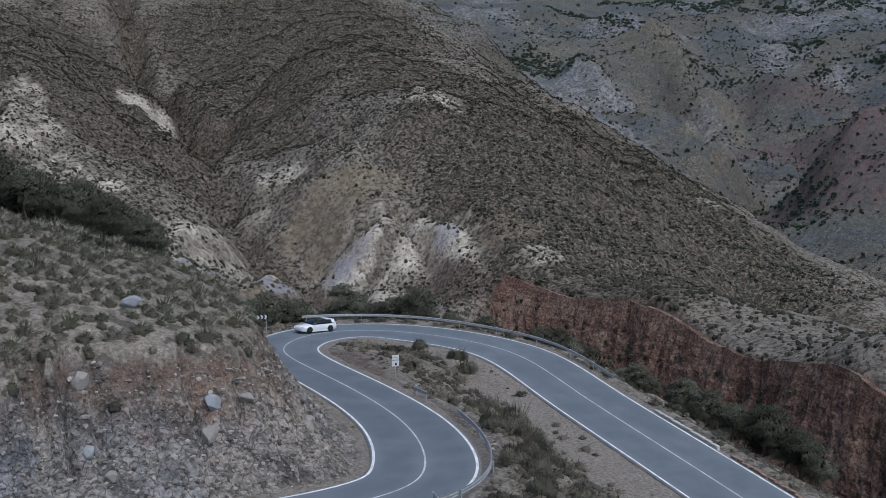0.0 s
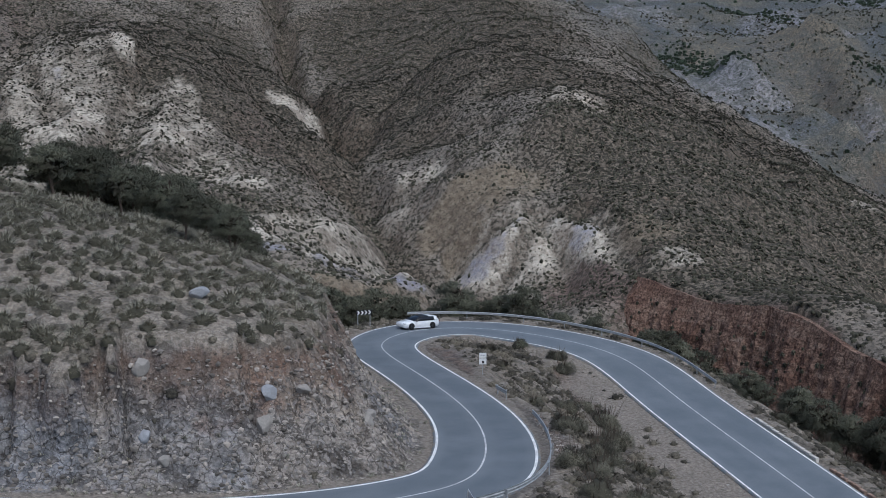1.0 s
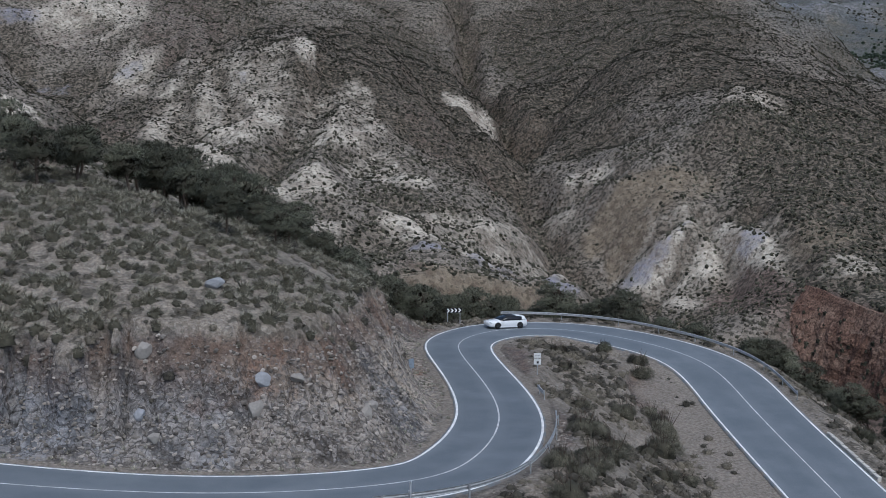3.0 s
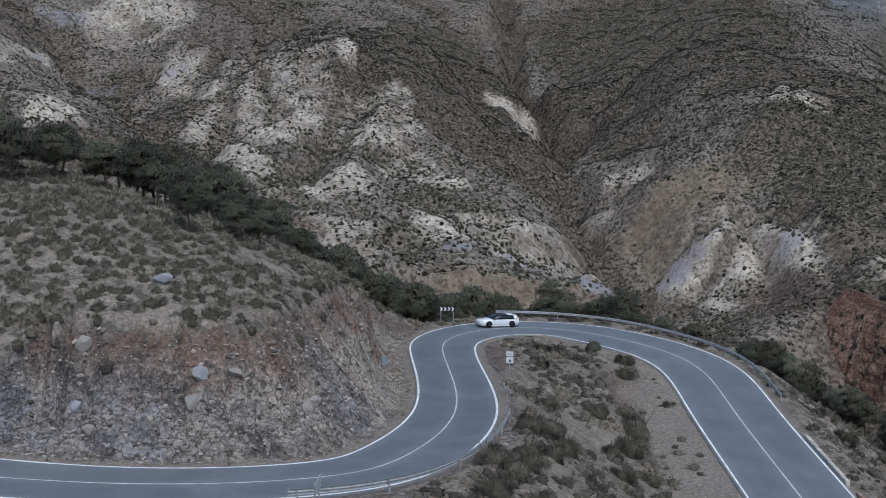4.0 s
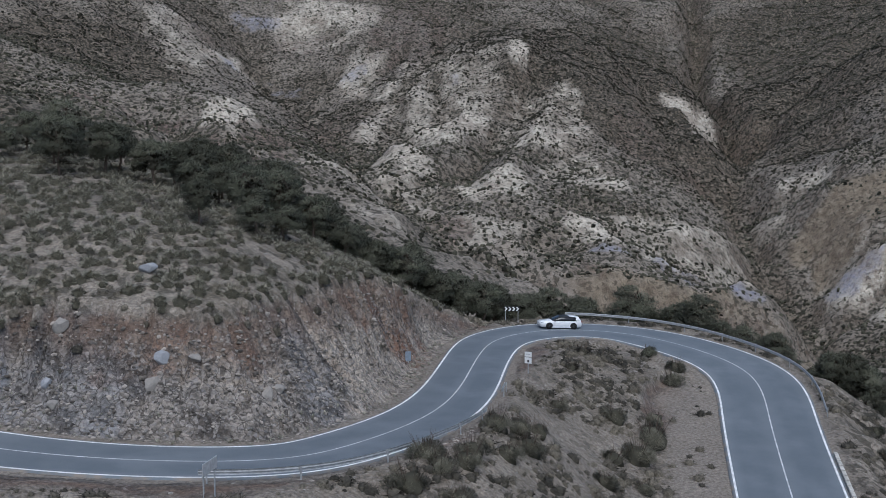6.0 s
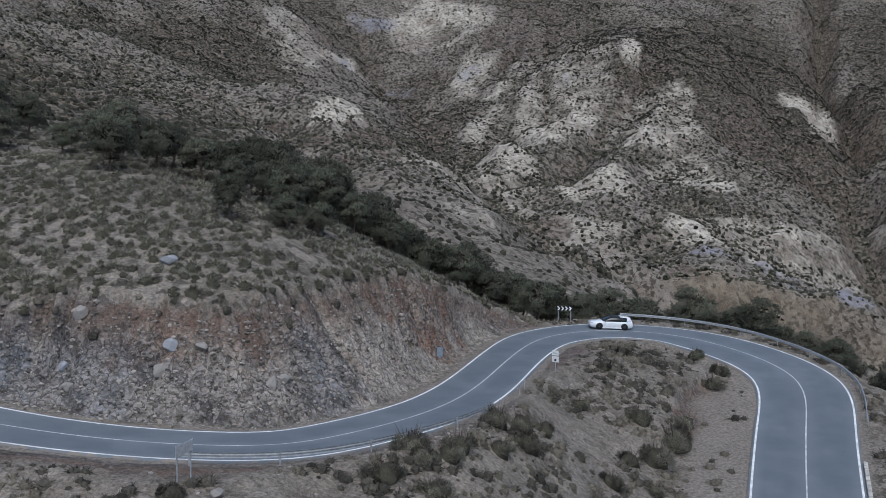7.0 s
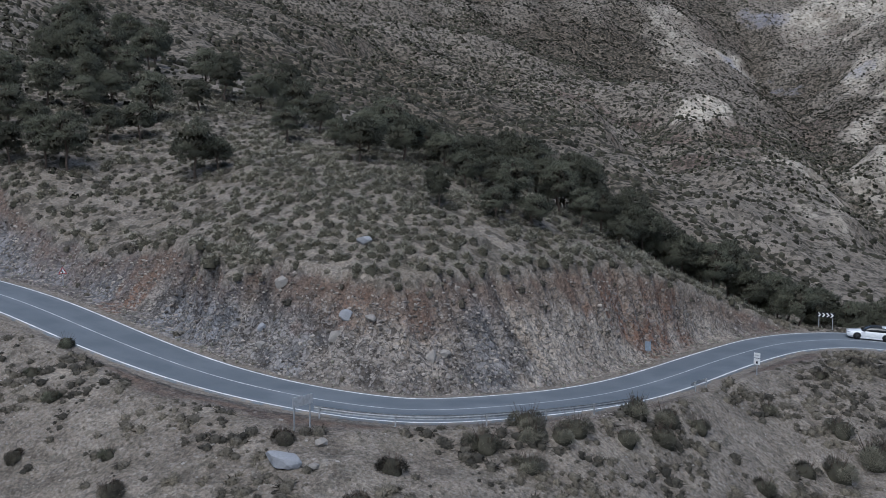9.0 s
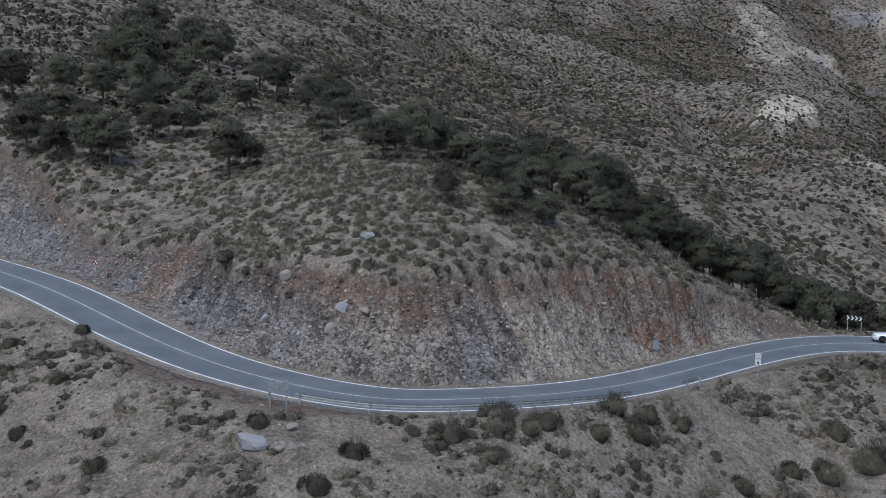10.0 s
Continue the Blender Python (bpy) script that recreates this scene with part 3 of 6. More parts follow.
    col = n_mix(ns, ls, near, col, n_mix(ns, ls, 1.0, col, n_mix(ns, ls, n_range(ns, ls, grit, 0.35, 0.65), (0.84, 0.84, 0.84), (1.14, 1.14, 1.14)), "MULTIPLY"))
    ls.new(col, b.inputs["Base Color"])
    eroded = ns.new("ShaderNodeTexNoise")
    eroded.noise_type = "RIDGED_MULTIFRACTAL"
    eroded.inputs["Scale"].default_value, eroded.inputs["Detail"].default_value = 0.055, 5
    ls.new(p, eroded.inputs["Vector"])
    lump = n_bump(ns, ls, n_math(ns, ls, "MULTIPLY", eroded.outputs["Fac"], n_range(ns, ls, n_attr(ns, "growth"), 0.75, 0.95)), 2.6, 0.7)
    lump = n_bump(ns, ls, n_math(ns, ls, "MULTIPLY", mid, n_range(ns, ls, n_attr(ns, "dirt"), 0.0, 0.6, 1.0, 0.15)), 0.9, 0.7, lump)
    lump = n_bump(ns, ls, low, 0.6, 0.7, lump)
    lump = n_bump(ns, ls, n_math(ns, ls, "MULTIPLY", v.outputs["Distance"], n_attr(ns, "cut")), 0.22, 0.5, lump)
    lump = n_bump(ns, ls, n_math(ns, ls, "MULTIPLY", streak, n_attr(ns, "cut")), 0.35, 0.4, lump)
    lump = n_bump(ns, ls, grit, 0.05, 0.6, lump)
    ls.new(n_bump(ns, ls, fine, 0.12, 0.7, lump), b.inputs["Normal"])
    return m


def foliage_material(name, dark, light, dry=None, vary=1.0):
    """Leaf colours that differ from plant to plant, and less (vary below one) from leaf to leaf."""
    m, ns, ls, b = material(name, 0.85, 0, 0.15)
    isl = ns.new("ShaderNodeNewGeometry").outputs["Random Per Island"]
    info = ns.new("ShaderNodeObjectInfo").outputs["Random"]
    p = n_place(ns)
    if vary < 1:
        tufts = n_range(ns, ls, n_noise(ns, ls, p, 1.1, 4, 0.6), 0.32, 0.68)
        isl = n_math(ns, ls, "ADD", n_math(ns, ls, "MULTIPLY", isl, vary), n_math(ns, ls, "MULTIPLY", tufts, 1 - vary))
    col = n_mix(ns, ls, isl, dark, light)
    if dry:
        col = n_mix(ns, ls, n_range(ns, ls, n_noise(ns, ls, p, 0.25, 3), 0.45, 0.62, 0, 0.8), col, dry)
    fuzz = n_mix(ns, ls, n_range(ns, ls, n_noise(ns, ls, p, 7.0, 4, 0.7), 0.36, 0.64), (0.58, 0.58, 0.58), (1.4, 1.4, 1.4))
    col = n_mix(ns, ls, 1.0, col, fuzz, "MULTIPLY")
    tone = n_mix(ns, ls, info, (0.68, 0.68, 0.68), (1.3, 1.3, 1.3))
    col = n_mix(ns, ls, 1.0, col, tone, "MULTIPLY")
    ls.new(col, b.inputs["Base Color"])
    if vary < 0.5:
        # thin leaves let some light through
        thin, both = ns.new("ShaderNodeBsdfTranslucent"), ns.new("ShaderNodeMixShader")
        ls.new(col, thin.inputs["Color"])
        both.inputs[0].default_value = 0.42
        ls.new(b.outputs[0], both.inputs[1])
        ls.new(thin.outputs[0], both.inputs[2])
        ls.new(both.outputs[0], ns["Material Output"].inputs["Surface"])
    return m


def asphalt_material():
    m, ns, ls, b = material("asphalt", 0.75, 0, 0.4)
    p = n_place(ns)
    broad, fine = n_noise(ns, ls, p, 0.18, 4), n_noise(ns, ls, p, 60, 4)
    col = n_mix(ns, ls, n_range(ns, ls, broad, 0.35, 0.65), (0.140, 0.158, 0.176), (0.172, 0.191, 0.210))
    wheel = n_attr(ns, "track")
    col = n_mix(ns, ls, n_math(ns, ls, "MULTIPLY", wheel, n_range(ns, ls, n_noise(ns, ls, p, 0.35, 4), 0.38, 0.62, 0.2, 0.75)), col, (0.108, 0.126, 0.145))
    edge = n_math(ns, ls, "MULTIPLY", n_attr(ns, "edge"), n_range(ns, ls, n_noise(ns, ls, p, 0.9, 5), 0.42, 0.62))
    col = n_mix(ns, ls, edge, col, (0.24, 0.205, 0.17))
    col = n_mix(ns, ls, 1.0, col, n_mix(ns, ls, fine, (0.8, 0.8, 0.8), (1.2, 1.2, 1.2)), "MULTIPLY")
    ls.new(col, b.inputs["Base Color"])
    ls.new(n_bump(ns, ls, fine, 0.01, 0.4), b.inputs["Normal"])
    return m


def plain_material(name, colour, rough=0.6, metal=0.0, spec=0.4, worn=0.25, size=6.0):
    """A colour with a little dirt and wear at two scales."""
    m, ns, ls, b = material(name, rough, metal, spec)
    p = n_place(ns)
    a, c = n_noise(ns, ls, p, size, 5), n_noise(ns, ls, p, size * 9, 4)
    lo, hi = tuple(v * (1 - worn) for v in colour), tuple(min(1.0, v * (1 + 0.4 * worn)) for v in colour)
    col = n_mix(ns, ls, n_range(ns, ls, a, 0.35, 0.65), lo, hi)
    col = n_mix(ns, ls, n_range(ns, ls, c, 0.4, 0.9, 0, worn), col, tuple(v * 0.6 for v in colour))
    ls.new(col, b.inputs["Base Color"])
    ls.new(n_range(ns, ls, c, 0, 1, max(0.02, rough - 0.1), min(1, rough + 0.12)), b.inputs["Roughness"])
    return m


def stone_material(name, lo, hi):
    m, ns, ls, b = material(name, 0.9, 0, 0.25)
    p = n_place(ns)
    isl = ns.new("ShaderNodeNewGeometry").outputs["Random Per Island"]
    col = n_mix(ns, ls, isl, lo, hi)
    g = n_noise(ns, ls, p, 5, 6, 0.65)
    col = n_mix(ns, ls, 1.0, col, n_mix(ns, ls, g, (0.65, 0.65, 0.65), (1.3, 1.3, 1.3)), "MULTIPLY")
    ls.new(col, b.inputs["Base Color"])
    ls.new(n_bump(ns, ls, g, 0.05, 0.6), b.inputs["Normal"])
    return m


EARTH = ground_material()
ASPHALT = asphalt_material()
PAINT = plain_material("road_paint", (0.82, 0.82, 0.81), 0.7, 0, 0.3, 0.28, 1.2)
PAINT_THIN = plain_material("worn_road_paint", (0.62, 0.63, 0.64), 0.7, 0, 0.3, 0.35, 1.2)
SCRUB = foliage_material("scrub", (0.032, 0.031, 0.022), (0.100, 0.094, 0.067))
TUSSOCK = foliage_material("esparto_grass", (0.115, 0.112, 0.088), (0.36, 0.345, 0.28), (0.29, 0.27, 0.212), 0.5)
HEATH = foliage_material("dry_heath", (0.030, 0.028, 0.023), (0.105, 0.094, 0.075), (0.19, 0.166, 0.128), 0.7)
PINE = foliage_material("pine_needles", (0.082, 0.086, 0.062), (0.195, 0.195, 0.146), None, 0.25)
ORCHARD = foliage_material("orchard_leaves", (0.030, 0.042, 0.028), (0.070, 0.088, 0.058))
BROOM = foliage_material("broom_twigs", (0.105, 0.102, 0.080), (0.29, 0.272, 0.212), None, 0.35)
# dark cores inside plants: the shade between leaves, put into the colour
SHADED_CORE = plain_material("shaded_plant_core", (0.075, 0.070, 0.052), 0.95, 0, 0.1, 0.4, 3.0)
BARK = plain_material("bark", (0.13, 0.10, 0.08), 0.95, 0, 0.1, 0.4, 3.0)
ROCK = stone_material("rock", (0.13, 0.118, 0.106), (0.40, 0.37, 0.335))
CUT_ROCK = stone_material("rubble", (0.075, 0.066, 0.058), (0.40, 0.355, 0.31))
ROCK_BROWN = stone_material("brown_rock", (0.095, 0.072, 0.056), (0.26, 0.20, 0.155))
ROCK_BLUE = stone_material("blue_grey_rock", (0.24, 0.245, 0.262), (0.35, 0.355, 0.37))
STEEL = plain_material("galvanised_steel", (0.43, 0.44, 0.45), 0.5, 0.25, 0.5, 0.25, 4.0)


# ---- mesh helpers ----
def mesh_of(name, verts, faces, mat, smooth_shade=False, inner=None, normals=None):
    """A mesh from arrays of places and of triangles or quads."""
    verts, faces = np.asarray(verts, np.float32), np.asarray(faces, np.int32)
    if normals is not None:
        side = np.cross(verts[faces[:, 1]] - verts[faces[:, 0]], verts[faces[:, 2]] - verts[faces[:, 0]])
        wrong = (side * normals[faces].mean(1)).sum(1) < 0
        faces = np.where(wrong[:, None], faces[:, ::-1], faces).astype(np.int32)
    me = bpy.data.meshes.new(name)
    k = faces.shape[1]
    me.vertices.add(len(verts))
    me.vertices.foreach_set("co", verts.ravel())
    me.loops.add(faces.size)
    me.loops.foreach_set("vertex_index", faces.ravel())
    me.polygons.add(len(faces))
    me.polygons.foreach_set("loop_start", np.arange(0, faces.size, k, dtype=np.int32))
    me.polygons.foreach_set("loop_total", np.full(len(faces), k, np.int32))
    me.polygons.foreach_set("use_smooth", np.full(len(faces), smooth_shade, bool))
    me.materials.append(mat)
    # inner faces get the dark colour that stands for shade within the plant
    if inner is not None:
        me.materials.append(SHADED_CORE)
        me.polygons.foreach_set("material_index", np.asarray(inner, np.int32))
    me.update(calc_edges=True)
    if normals is not None:
        me.polygons.foreach_set("use_smooth", np.ones(len(faces), bool))
        me.normals_split_custom_set_from_vertices(np.asarray(normals, np.float32))
    return me


def outward(v, centre=(0, 0, 0.0), lift=0.0):
    """Soft leaf normals that follow the round of the whole plant."""
    n = v - np.array(centre)
    n = n / (np.linalg.norm(n, axis=-1, keepdims=True) + 1e-6) + np.array([0, 0, lift])
    return n / (np.linalg.norm(n, axis=-1, keepdims=True) + 1e-6)


def attribute(me, name, values):
    a = me.attributes.new(name, "FLOAT", "POINT")
    a.data.foreach_set("value", np.asarray(values, np.float32).ravel())


def spaced(lo, fine_lo, fine_hi, hi, step, grow_lo, grow_hi):
    """Grid lines: even in the middle, wider and wider apart to both sides."""
    mid = list(np.arange(fine_lo, fine_hi, step))
    up, d = [], step
    v = mid[-1]
    while v < hi:
        d *= 1 + grow_hi
        v += d
        up.append(v)
    down, d, v = [], step, mid[0]
    while v > lo:
        d *= 1 + grow_lo
        v -= d
        down.append(v)
    return np.array(down[::-1] + mid + up)


def pull_off(x, y):
    """The bare lay-by beside the lower leg, 0 to 1."""
    d, _, _, side = near_line(x, y, LEG_B[::6])
    return (side < 0) * smooth(9.8, 8.2, d + 1.2 * fbm(x, y, 5, 3, 62)) * smooth(113, 103, y)


# ---- ground: one sheet to the horizon ----
GX = spaced(-2200, -72, 32, 3000, 0.44, 0.03, 0.021)
GY = spaced(-1800, 54, 130, 3000, 0.35, 0.09, 0.0125)
GX = np.unique(np.r_[GX[(GX < -48) | (GX > -10)], np.arange(-48, -10, 0.24)])
GY = np.unique(np.r_[GY[(GY < 63.5) | (GY > 75)], np.arange(63.5, 75, 0.2)])
gx, gy = np.meshgrid(GX, GY)
gz, kinds = height(gx, gy, True)
nx, ny = len(GX), len(GY)
idx = np.arange(nx * ny).reshape(ny, nx)
quads = np.stack([idx[:-1, :-1], idx[:-1, 1:], idx[1:, 1:], idx[1:, :-1]], -1).reshape(-1, 4)
ground_mesh = mesh_of("ground", np.stack([gx, gy, gz], -1).reshape(-1, 3), quads, EARTH, True)
verge = smooth(1.6, 0.3, kinds["road"] + 0.5 * fbm(gx, gy, 2.0, 3, 61))
kinds["dirt"] = np.maximum(verge, pull_off(gx, gy) * (np.hypot(gx, gy - 80) < 80))
reach = np.hypot(gx, gy)
kinds["growth"] = np.clip(np.maximum(0.85 * smooth(135, 230, reach) + 0.15 * smooth(260, 380, reach), 0.72 * (gy > 20) * (gy < 140) * np.where(near_line(gx, gy, ROAD[::6])[3] > 0, 1.0, 0.6 * smooth(-0.6, 0.2, fbm(gx, gy, 6, 3, 68)) * smooth(1.0, 2.5, kinds["road"]))) + 0.35 * kinds["hollow"] + thicket(gx, gy), 0, 1.6)
wander = 0.9 * fbm(gx, gy, 5, 4, 66)
kinds["slate"], kinds["clay"], kinds["rust"] = spots(gx, gy, SLATE_SPOTS, wander), spots(gx, gy, CLAY_SPOTS, wander), spots(gx, gy, RUST_SPOTS, wander)
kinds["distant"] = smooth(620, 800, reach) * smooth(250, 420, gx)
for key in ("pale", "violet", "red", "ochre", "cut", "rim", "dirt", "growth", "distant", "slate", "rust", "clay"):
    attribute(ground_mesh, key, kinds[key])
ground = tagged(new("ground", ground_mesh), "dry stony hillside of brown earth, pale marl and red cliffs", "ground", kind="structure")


# ---- cliffs ----
def cliff_material():
    m, ns, ls, b = material("red_cliff_rock", 0.95, 0, 0.15)
    p = n_place(ns)
    beds = n_noise(ns, ls, n_place(ns, (0.16, 0.16, 1.0), ls), 0.75, 6, 0.7)
    runs = n_noise(ns, ls, n_place(ns, (1.0, 1.0, 0.12), ls), 0.5, 6, 0.68)
    broad, fine = n_noise(ns, ls, p, 0.09, 4), n_noise(ns, ls, p, 1.6, 6, 0.7)
    col = n_mix(ns, ls, n_range(ns, ls, broad, 0.38, 0.62), (0.150, 0.088, 0.064), (0.225, 0.150, 0.112))
    col = n_mix(ns, ls, n_range(ns, ls, beds, 0.54, 0.66, 0, 0.45), col, (0.30, 0.235, 0.185))
    col = n_mix(ns, ls, n_range(ns, ls, runs, 0.5, 0.58, 0, 0.75), col, (0.10, 0.058, 0.044))
    col = n_mix(ns, ls, n_range(ns, ls, beds, 0.46, 0.40, 0, 0.65), col, (0.095, 0.058, 0.045))
    col = n_mix(ns, ls, 1.0, col, n_mix(ns, ls, n_range(ns, ls, fine, 0.40, 0.60), (0.5, 0.5, 0.5), (1.45, 1.45, 1.45)), "MULTIPLY")
    ls.new(col, b.inputs["Base Color"])
    ls.new(n_bump(ns, ls, fine, 0.35, 0.9, n_bump(ns, ls, beds, 0.8, 0.6)), b.inputs["Normal"])
    return m


CLIFF_ROCK = cliff_material()


def cliff(line, face, foot, seed, label, rows=40):
    """A broken rock face below a line, with buttresses, beds and a ragged lip."""
    way = spline(line, 40)
    run = np.r_[0, np.cumsum(np.linalg.norm(np.diff(way, axis=0), axis=1))]
    n = int(run[-1] / 0.6)
    s = np.linspace(0, run[-1], n)
    way = np.c_[np.interp(s, run, way[:, 0]), np.interp(s, run, way[:, 1])]
    t = np.gradient(way, axis=0)
    t /= np.linalg.norm(t, axis=1)[:, None]
    out = np.c_[t[:, 1], -t[:, 0]]
    top = height(*(way - 1.5 * out).T)
    wide = np.ones(21) / 21
    top = np.convolve(np.pad(top, 10, mode="edge"), wide, "valid") + 0.1
    low = np.minimum(height(*(way + foot * out).T), top - 0.5)
    taper = smooth(0, 14, s) * smooth(run[-1], run[-1] - 26, s)
    low = top - (top - low) * taper
    grid = [np.c_[way - 3.5 * out, top - 1.4]]
    lip = (-0.2 + 0.9 * fbm(s, 0 * s, 7, 4, seed)) * taper - 0.5 * (1 - taper)
    for u in np.linspace(0, 1, rows):
        z = top + lip - u * (top - low + 0.8)
        bulge = 4.6 * (ridged(s, z * 0.16, 17, 4, seed + 1) - 0.5) + 2.8 * (ridged(s, z * 0.22, 4.6, 3, seed + 2) - 0.5)
        beds = 0.5 * (lattice(np.floor(z / 2.1 + 0.6 * vnoise(s / 9, z / 6, seed + 3)), np.floor(s / 3.1 + 0.8 * vnoise(s / 5, z / 3, seed + 4)), seed) - 0.4)
        crumbs = 0.5 * fbm(s, z, 1.6, 2, seed + 6)
        o = -1.0 + 2.2 * taper + taper * (face * u + (bulge + beds + crumbs) * min(1.0, 0.18 + 2.2 * u))
        grid.append(np.c_[way + o[:, None] * out, z])
    v = np.stack(grid)
    k, n = v.shape[:2]
    i = np.arange(k * n).reshape(k, n)
    f = np.stack([i[:-1, :-1], i[1:, :-1], i[1:, 1:], i[:-1, 1:]], -1).reshape(-1, 4)
    return tagged(new("cliff_face", mesh_of("cliff_face", v.reshape(-1, 3), f, CLIFF_ROCK)), label, "cliff", kind="structure"), v


cliff_face, CLIFF_V = cliff(RED_CLIFF[1:], 9.5, 13.0, 301, "crumbling red-brown rock cliff with a sharp scrub-topped edge")


# ---- road ----
def ribbon(name, offs, up, mat, s0=None, s1=None, step=0.8, crown=0.0):
    """A strip along the road between offsets that may vary along it: offs(s) gives the rows' offsets from hill side to valley side."""
    s0, s1 = ROAD_S[0] if s0 is None else s0, ROAD_S[-1] if s1 is None else s1
    rows = []
    for s in np.arange(s0, s1 + 0.01, step):
        o = offs(s)
        rows.append([road_at(s, v, up - crown * abs(v)) for v in o])
    v = np.array(rows)
    n, k = v.shape[:2]
    i = np.arange(n * k).reshape(n, k)
    f = np.stack([i[:-1, :-1], i[:-1, 1:], i[1:, 1:], i[1:, :-1]], -1).reshape(-1, 4)[:, ::-1]
    return mesh_of(name, v.reshape(-1, 3), f, mat, True), v


LANES = np.array([1.06, 1.0, 0.93, 0.75, 0.55, 0.3, 0.06, -0.06, -0.3, -0.55, -0.75, -0.93, -1.0, -1.06])
road_mesh, road_v = ribbon("road", lambda s: np.r_[LANES[0] * half_width(s) + 0.05, LANES * half_width(s), LANES[-1] * half_width(s) - 0.05], 0.03, ASPHALT, crown=0.006)
nn = road_v.shape[1]
flat = np.array(road_v).reshape(-1, 3)
flat[np.arange(0, len(flat), nn), 2] -= 0.14
flat[np.arange(nn - 1, len(flat), nn), 2] -= 0.14
road_mesh.vertices.foreach_set("co", flat.astype(np.float32).ravel())
lane = np.abs(np.r_[1.07, LANES, -1.07])
attribute(road_mesh, "track", np.tile(np.where((lane > 0.25) & (lane < 0.8), 1.0, 0.0), len(road_v)))
attribute(road_mesh, "edge", np.tile(np.where(lane > 1.02, 1.0, 0.0), len(road_v)))
road = tagged(new("road", road_mesh), "winding grey asphalt mountain road with white lines", "road", kind="structure")


def line_part(name, where, wide, mat, label):
    me, _ = ribbon(name, lambda s: np.array([where(s) + wide / 2, where(s) - wide / 2]), 0.036, mat, crown=0.006)
    ob = new(name, me)
    ob.parent = road
    tagged(ob, label)


line_part("edge_line", lambda s: half_width(s) - 0.02, 0.17, PAINT, "solid white edge line")
line_part("edge_line", lambda s: -half_width(s) + 0.02, 0.17, PAINT, "solid white edge line")
line_part("centre_line", lambda s: 0.0, 0.11, PAINT_THIN, "thin worn white centre line")


# ---- vegetation ----
def dome(sides=6, rings=2, seed=0):
    """A ragged low dome of triangles, about one metre across."""
    r = np.random.default_rng(seed)
    v = [(0.0, 0.0, 0.55)]
    for k in range(rings):
        a = (k + 1) / rings * math.pi * 0.62
        for i in range(sides):
            t = 2 * math.pi * (i + 0.5 * (k % 2)) / sides
            q = 0.5 * r.uniform(0.75, 1.2)
            v.append((q * math.sin(a) * math.cos(t), q * math.sin(a) * math.sin(t), 0.55 * math.cos(a) * r.uniform(0.85, 1.2) - 0.05 * (k == rings - 1)))
    f = [(0, 1 + i, 1 + (i + 1) % sides) for i in range(sides)]
    for k in range(rings - 1):
        a, b = 1 + k * sides, 1 + (k + 1) * sides
        for i in range(sides):
            j = (i + 1) % sides
            f += [(a + i, b + i, b + j), (a + i, b + j, a + j)]
    return np.array(v), np.array(f)


def blades(count, seed, spread=0.5, tall=0.7, wide=0.045, droop=0.5):
    """A tussock of narrow arching blades, each a bent strip of three triangles."""
    r = np.random.default_rng(seed)
    v, f = [], []
    for _ in range(count):
        a, lean = r.uniform(0, 2 * math.pi), r.uniform(0.02, 1.0) ** 0.6
        d, side = np.array([math.cos(a), math.sin(a), 0]), np.array([-math.sin(a), math.cos(a), 0])
        root = d * r.uniform(0, 0.16) + side * r.uniform(-0.08, 0.08)
        h = tall * r.uniform(0.55, 1.1)
        p1 = root + d * spread * lean * 0.45 + np.array([0, 0, h * (0.75 - 0.2 * lean)])
        p2 = root + d * spread * lean * r.uniform(0.9, 1.2) + np.array([0, 0, h * (1 - droop * lean)])
        w = wide * r.uniform(0.7, 1.3)
        n = len(v)
        v += [root - side * w, root + side * w, p1 - side * w, p1 + side * w, p2]
        f += [(n, n + 1, n + 3), (n, n + 3, n + 2), (n + 2, n + 3, n + 4)]
    return np.array(v), np.array(f)


def tussock(count, seed):
    """A rounded mound of fine blades that spring from one heart, over a core coloured dark as shade."""
    r = np.random.default_rng(seed)
    v1, f1 = dome(6, 2, seed + 700)
    v, f = [], []
    for _ in range(count):
        a, rise = r.uniform(0, 2 * math.pi), r.uniform(0.12, 1.0) ** 0.8 * 1.45
        d = np.array([math.cos(a) * math.cos(rise), math.sin(a) * math.cos(rise), math.sin(rise)])
        side = np.cross(d, r.normal(size=3))
        side *= 0.0075 / (np.linalg.norm(side) + 1e-6)
        root = d * r.uniform(0.05, 0.32) * np.array([1, 1, 0.8])
        n = len(v)
        v += [root - side, root + side, root + d * r.uniform(0.16, 0.36) - np.array([0, 0, 0.05])]
        f.append((n, n + 1, n + 2))
    return np.concatenate([v1 * np.array([0.60, 0.60, 0.48]), np.array(v)]), np.concatenate([f1, np.array(f) + len(v1)]), len(f1)


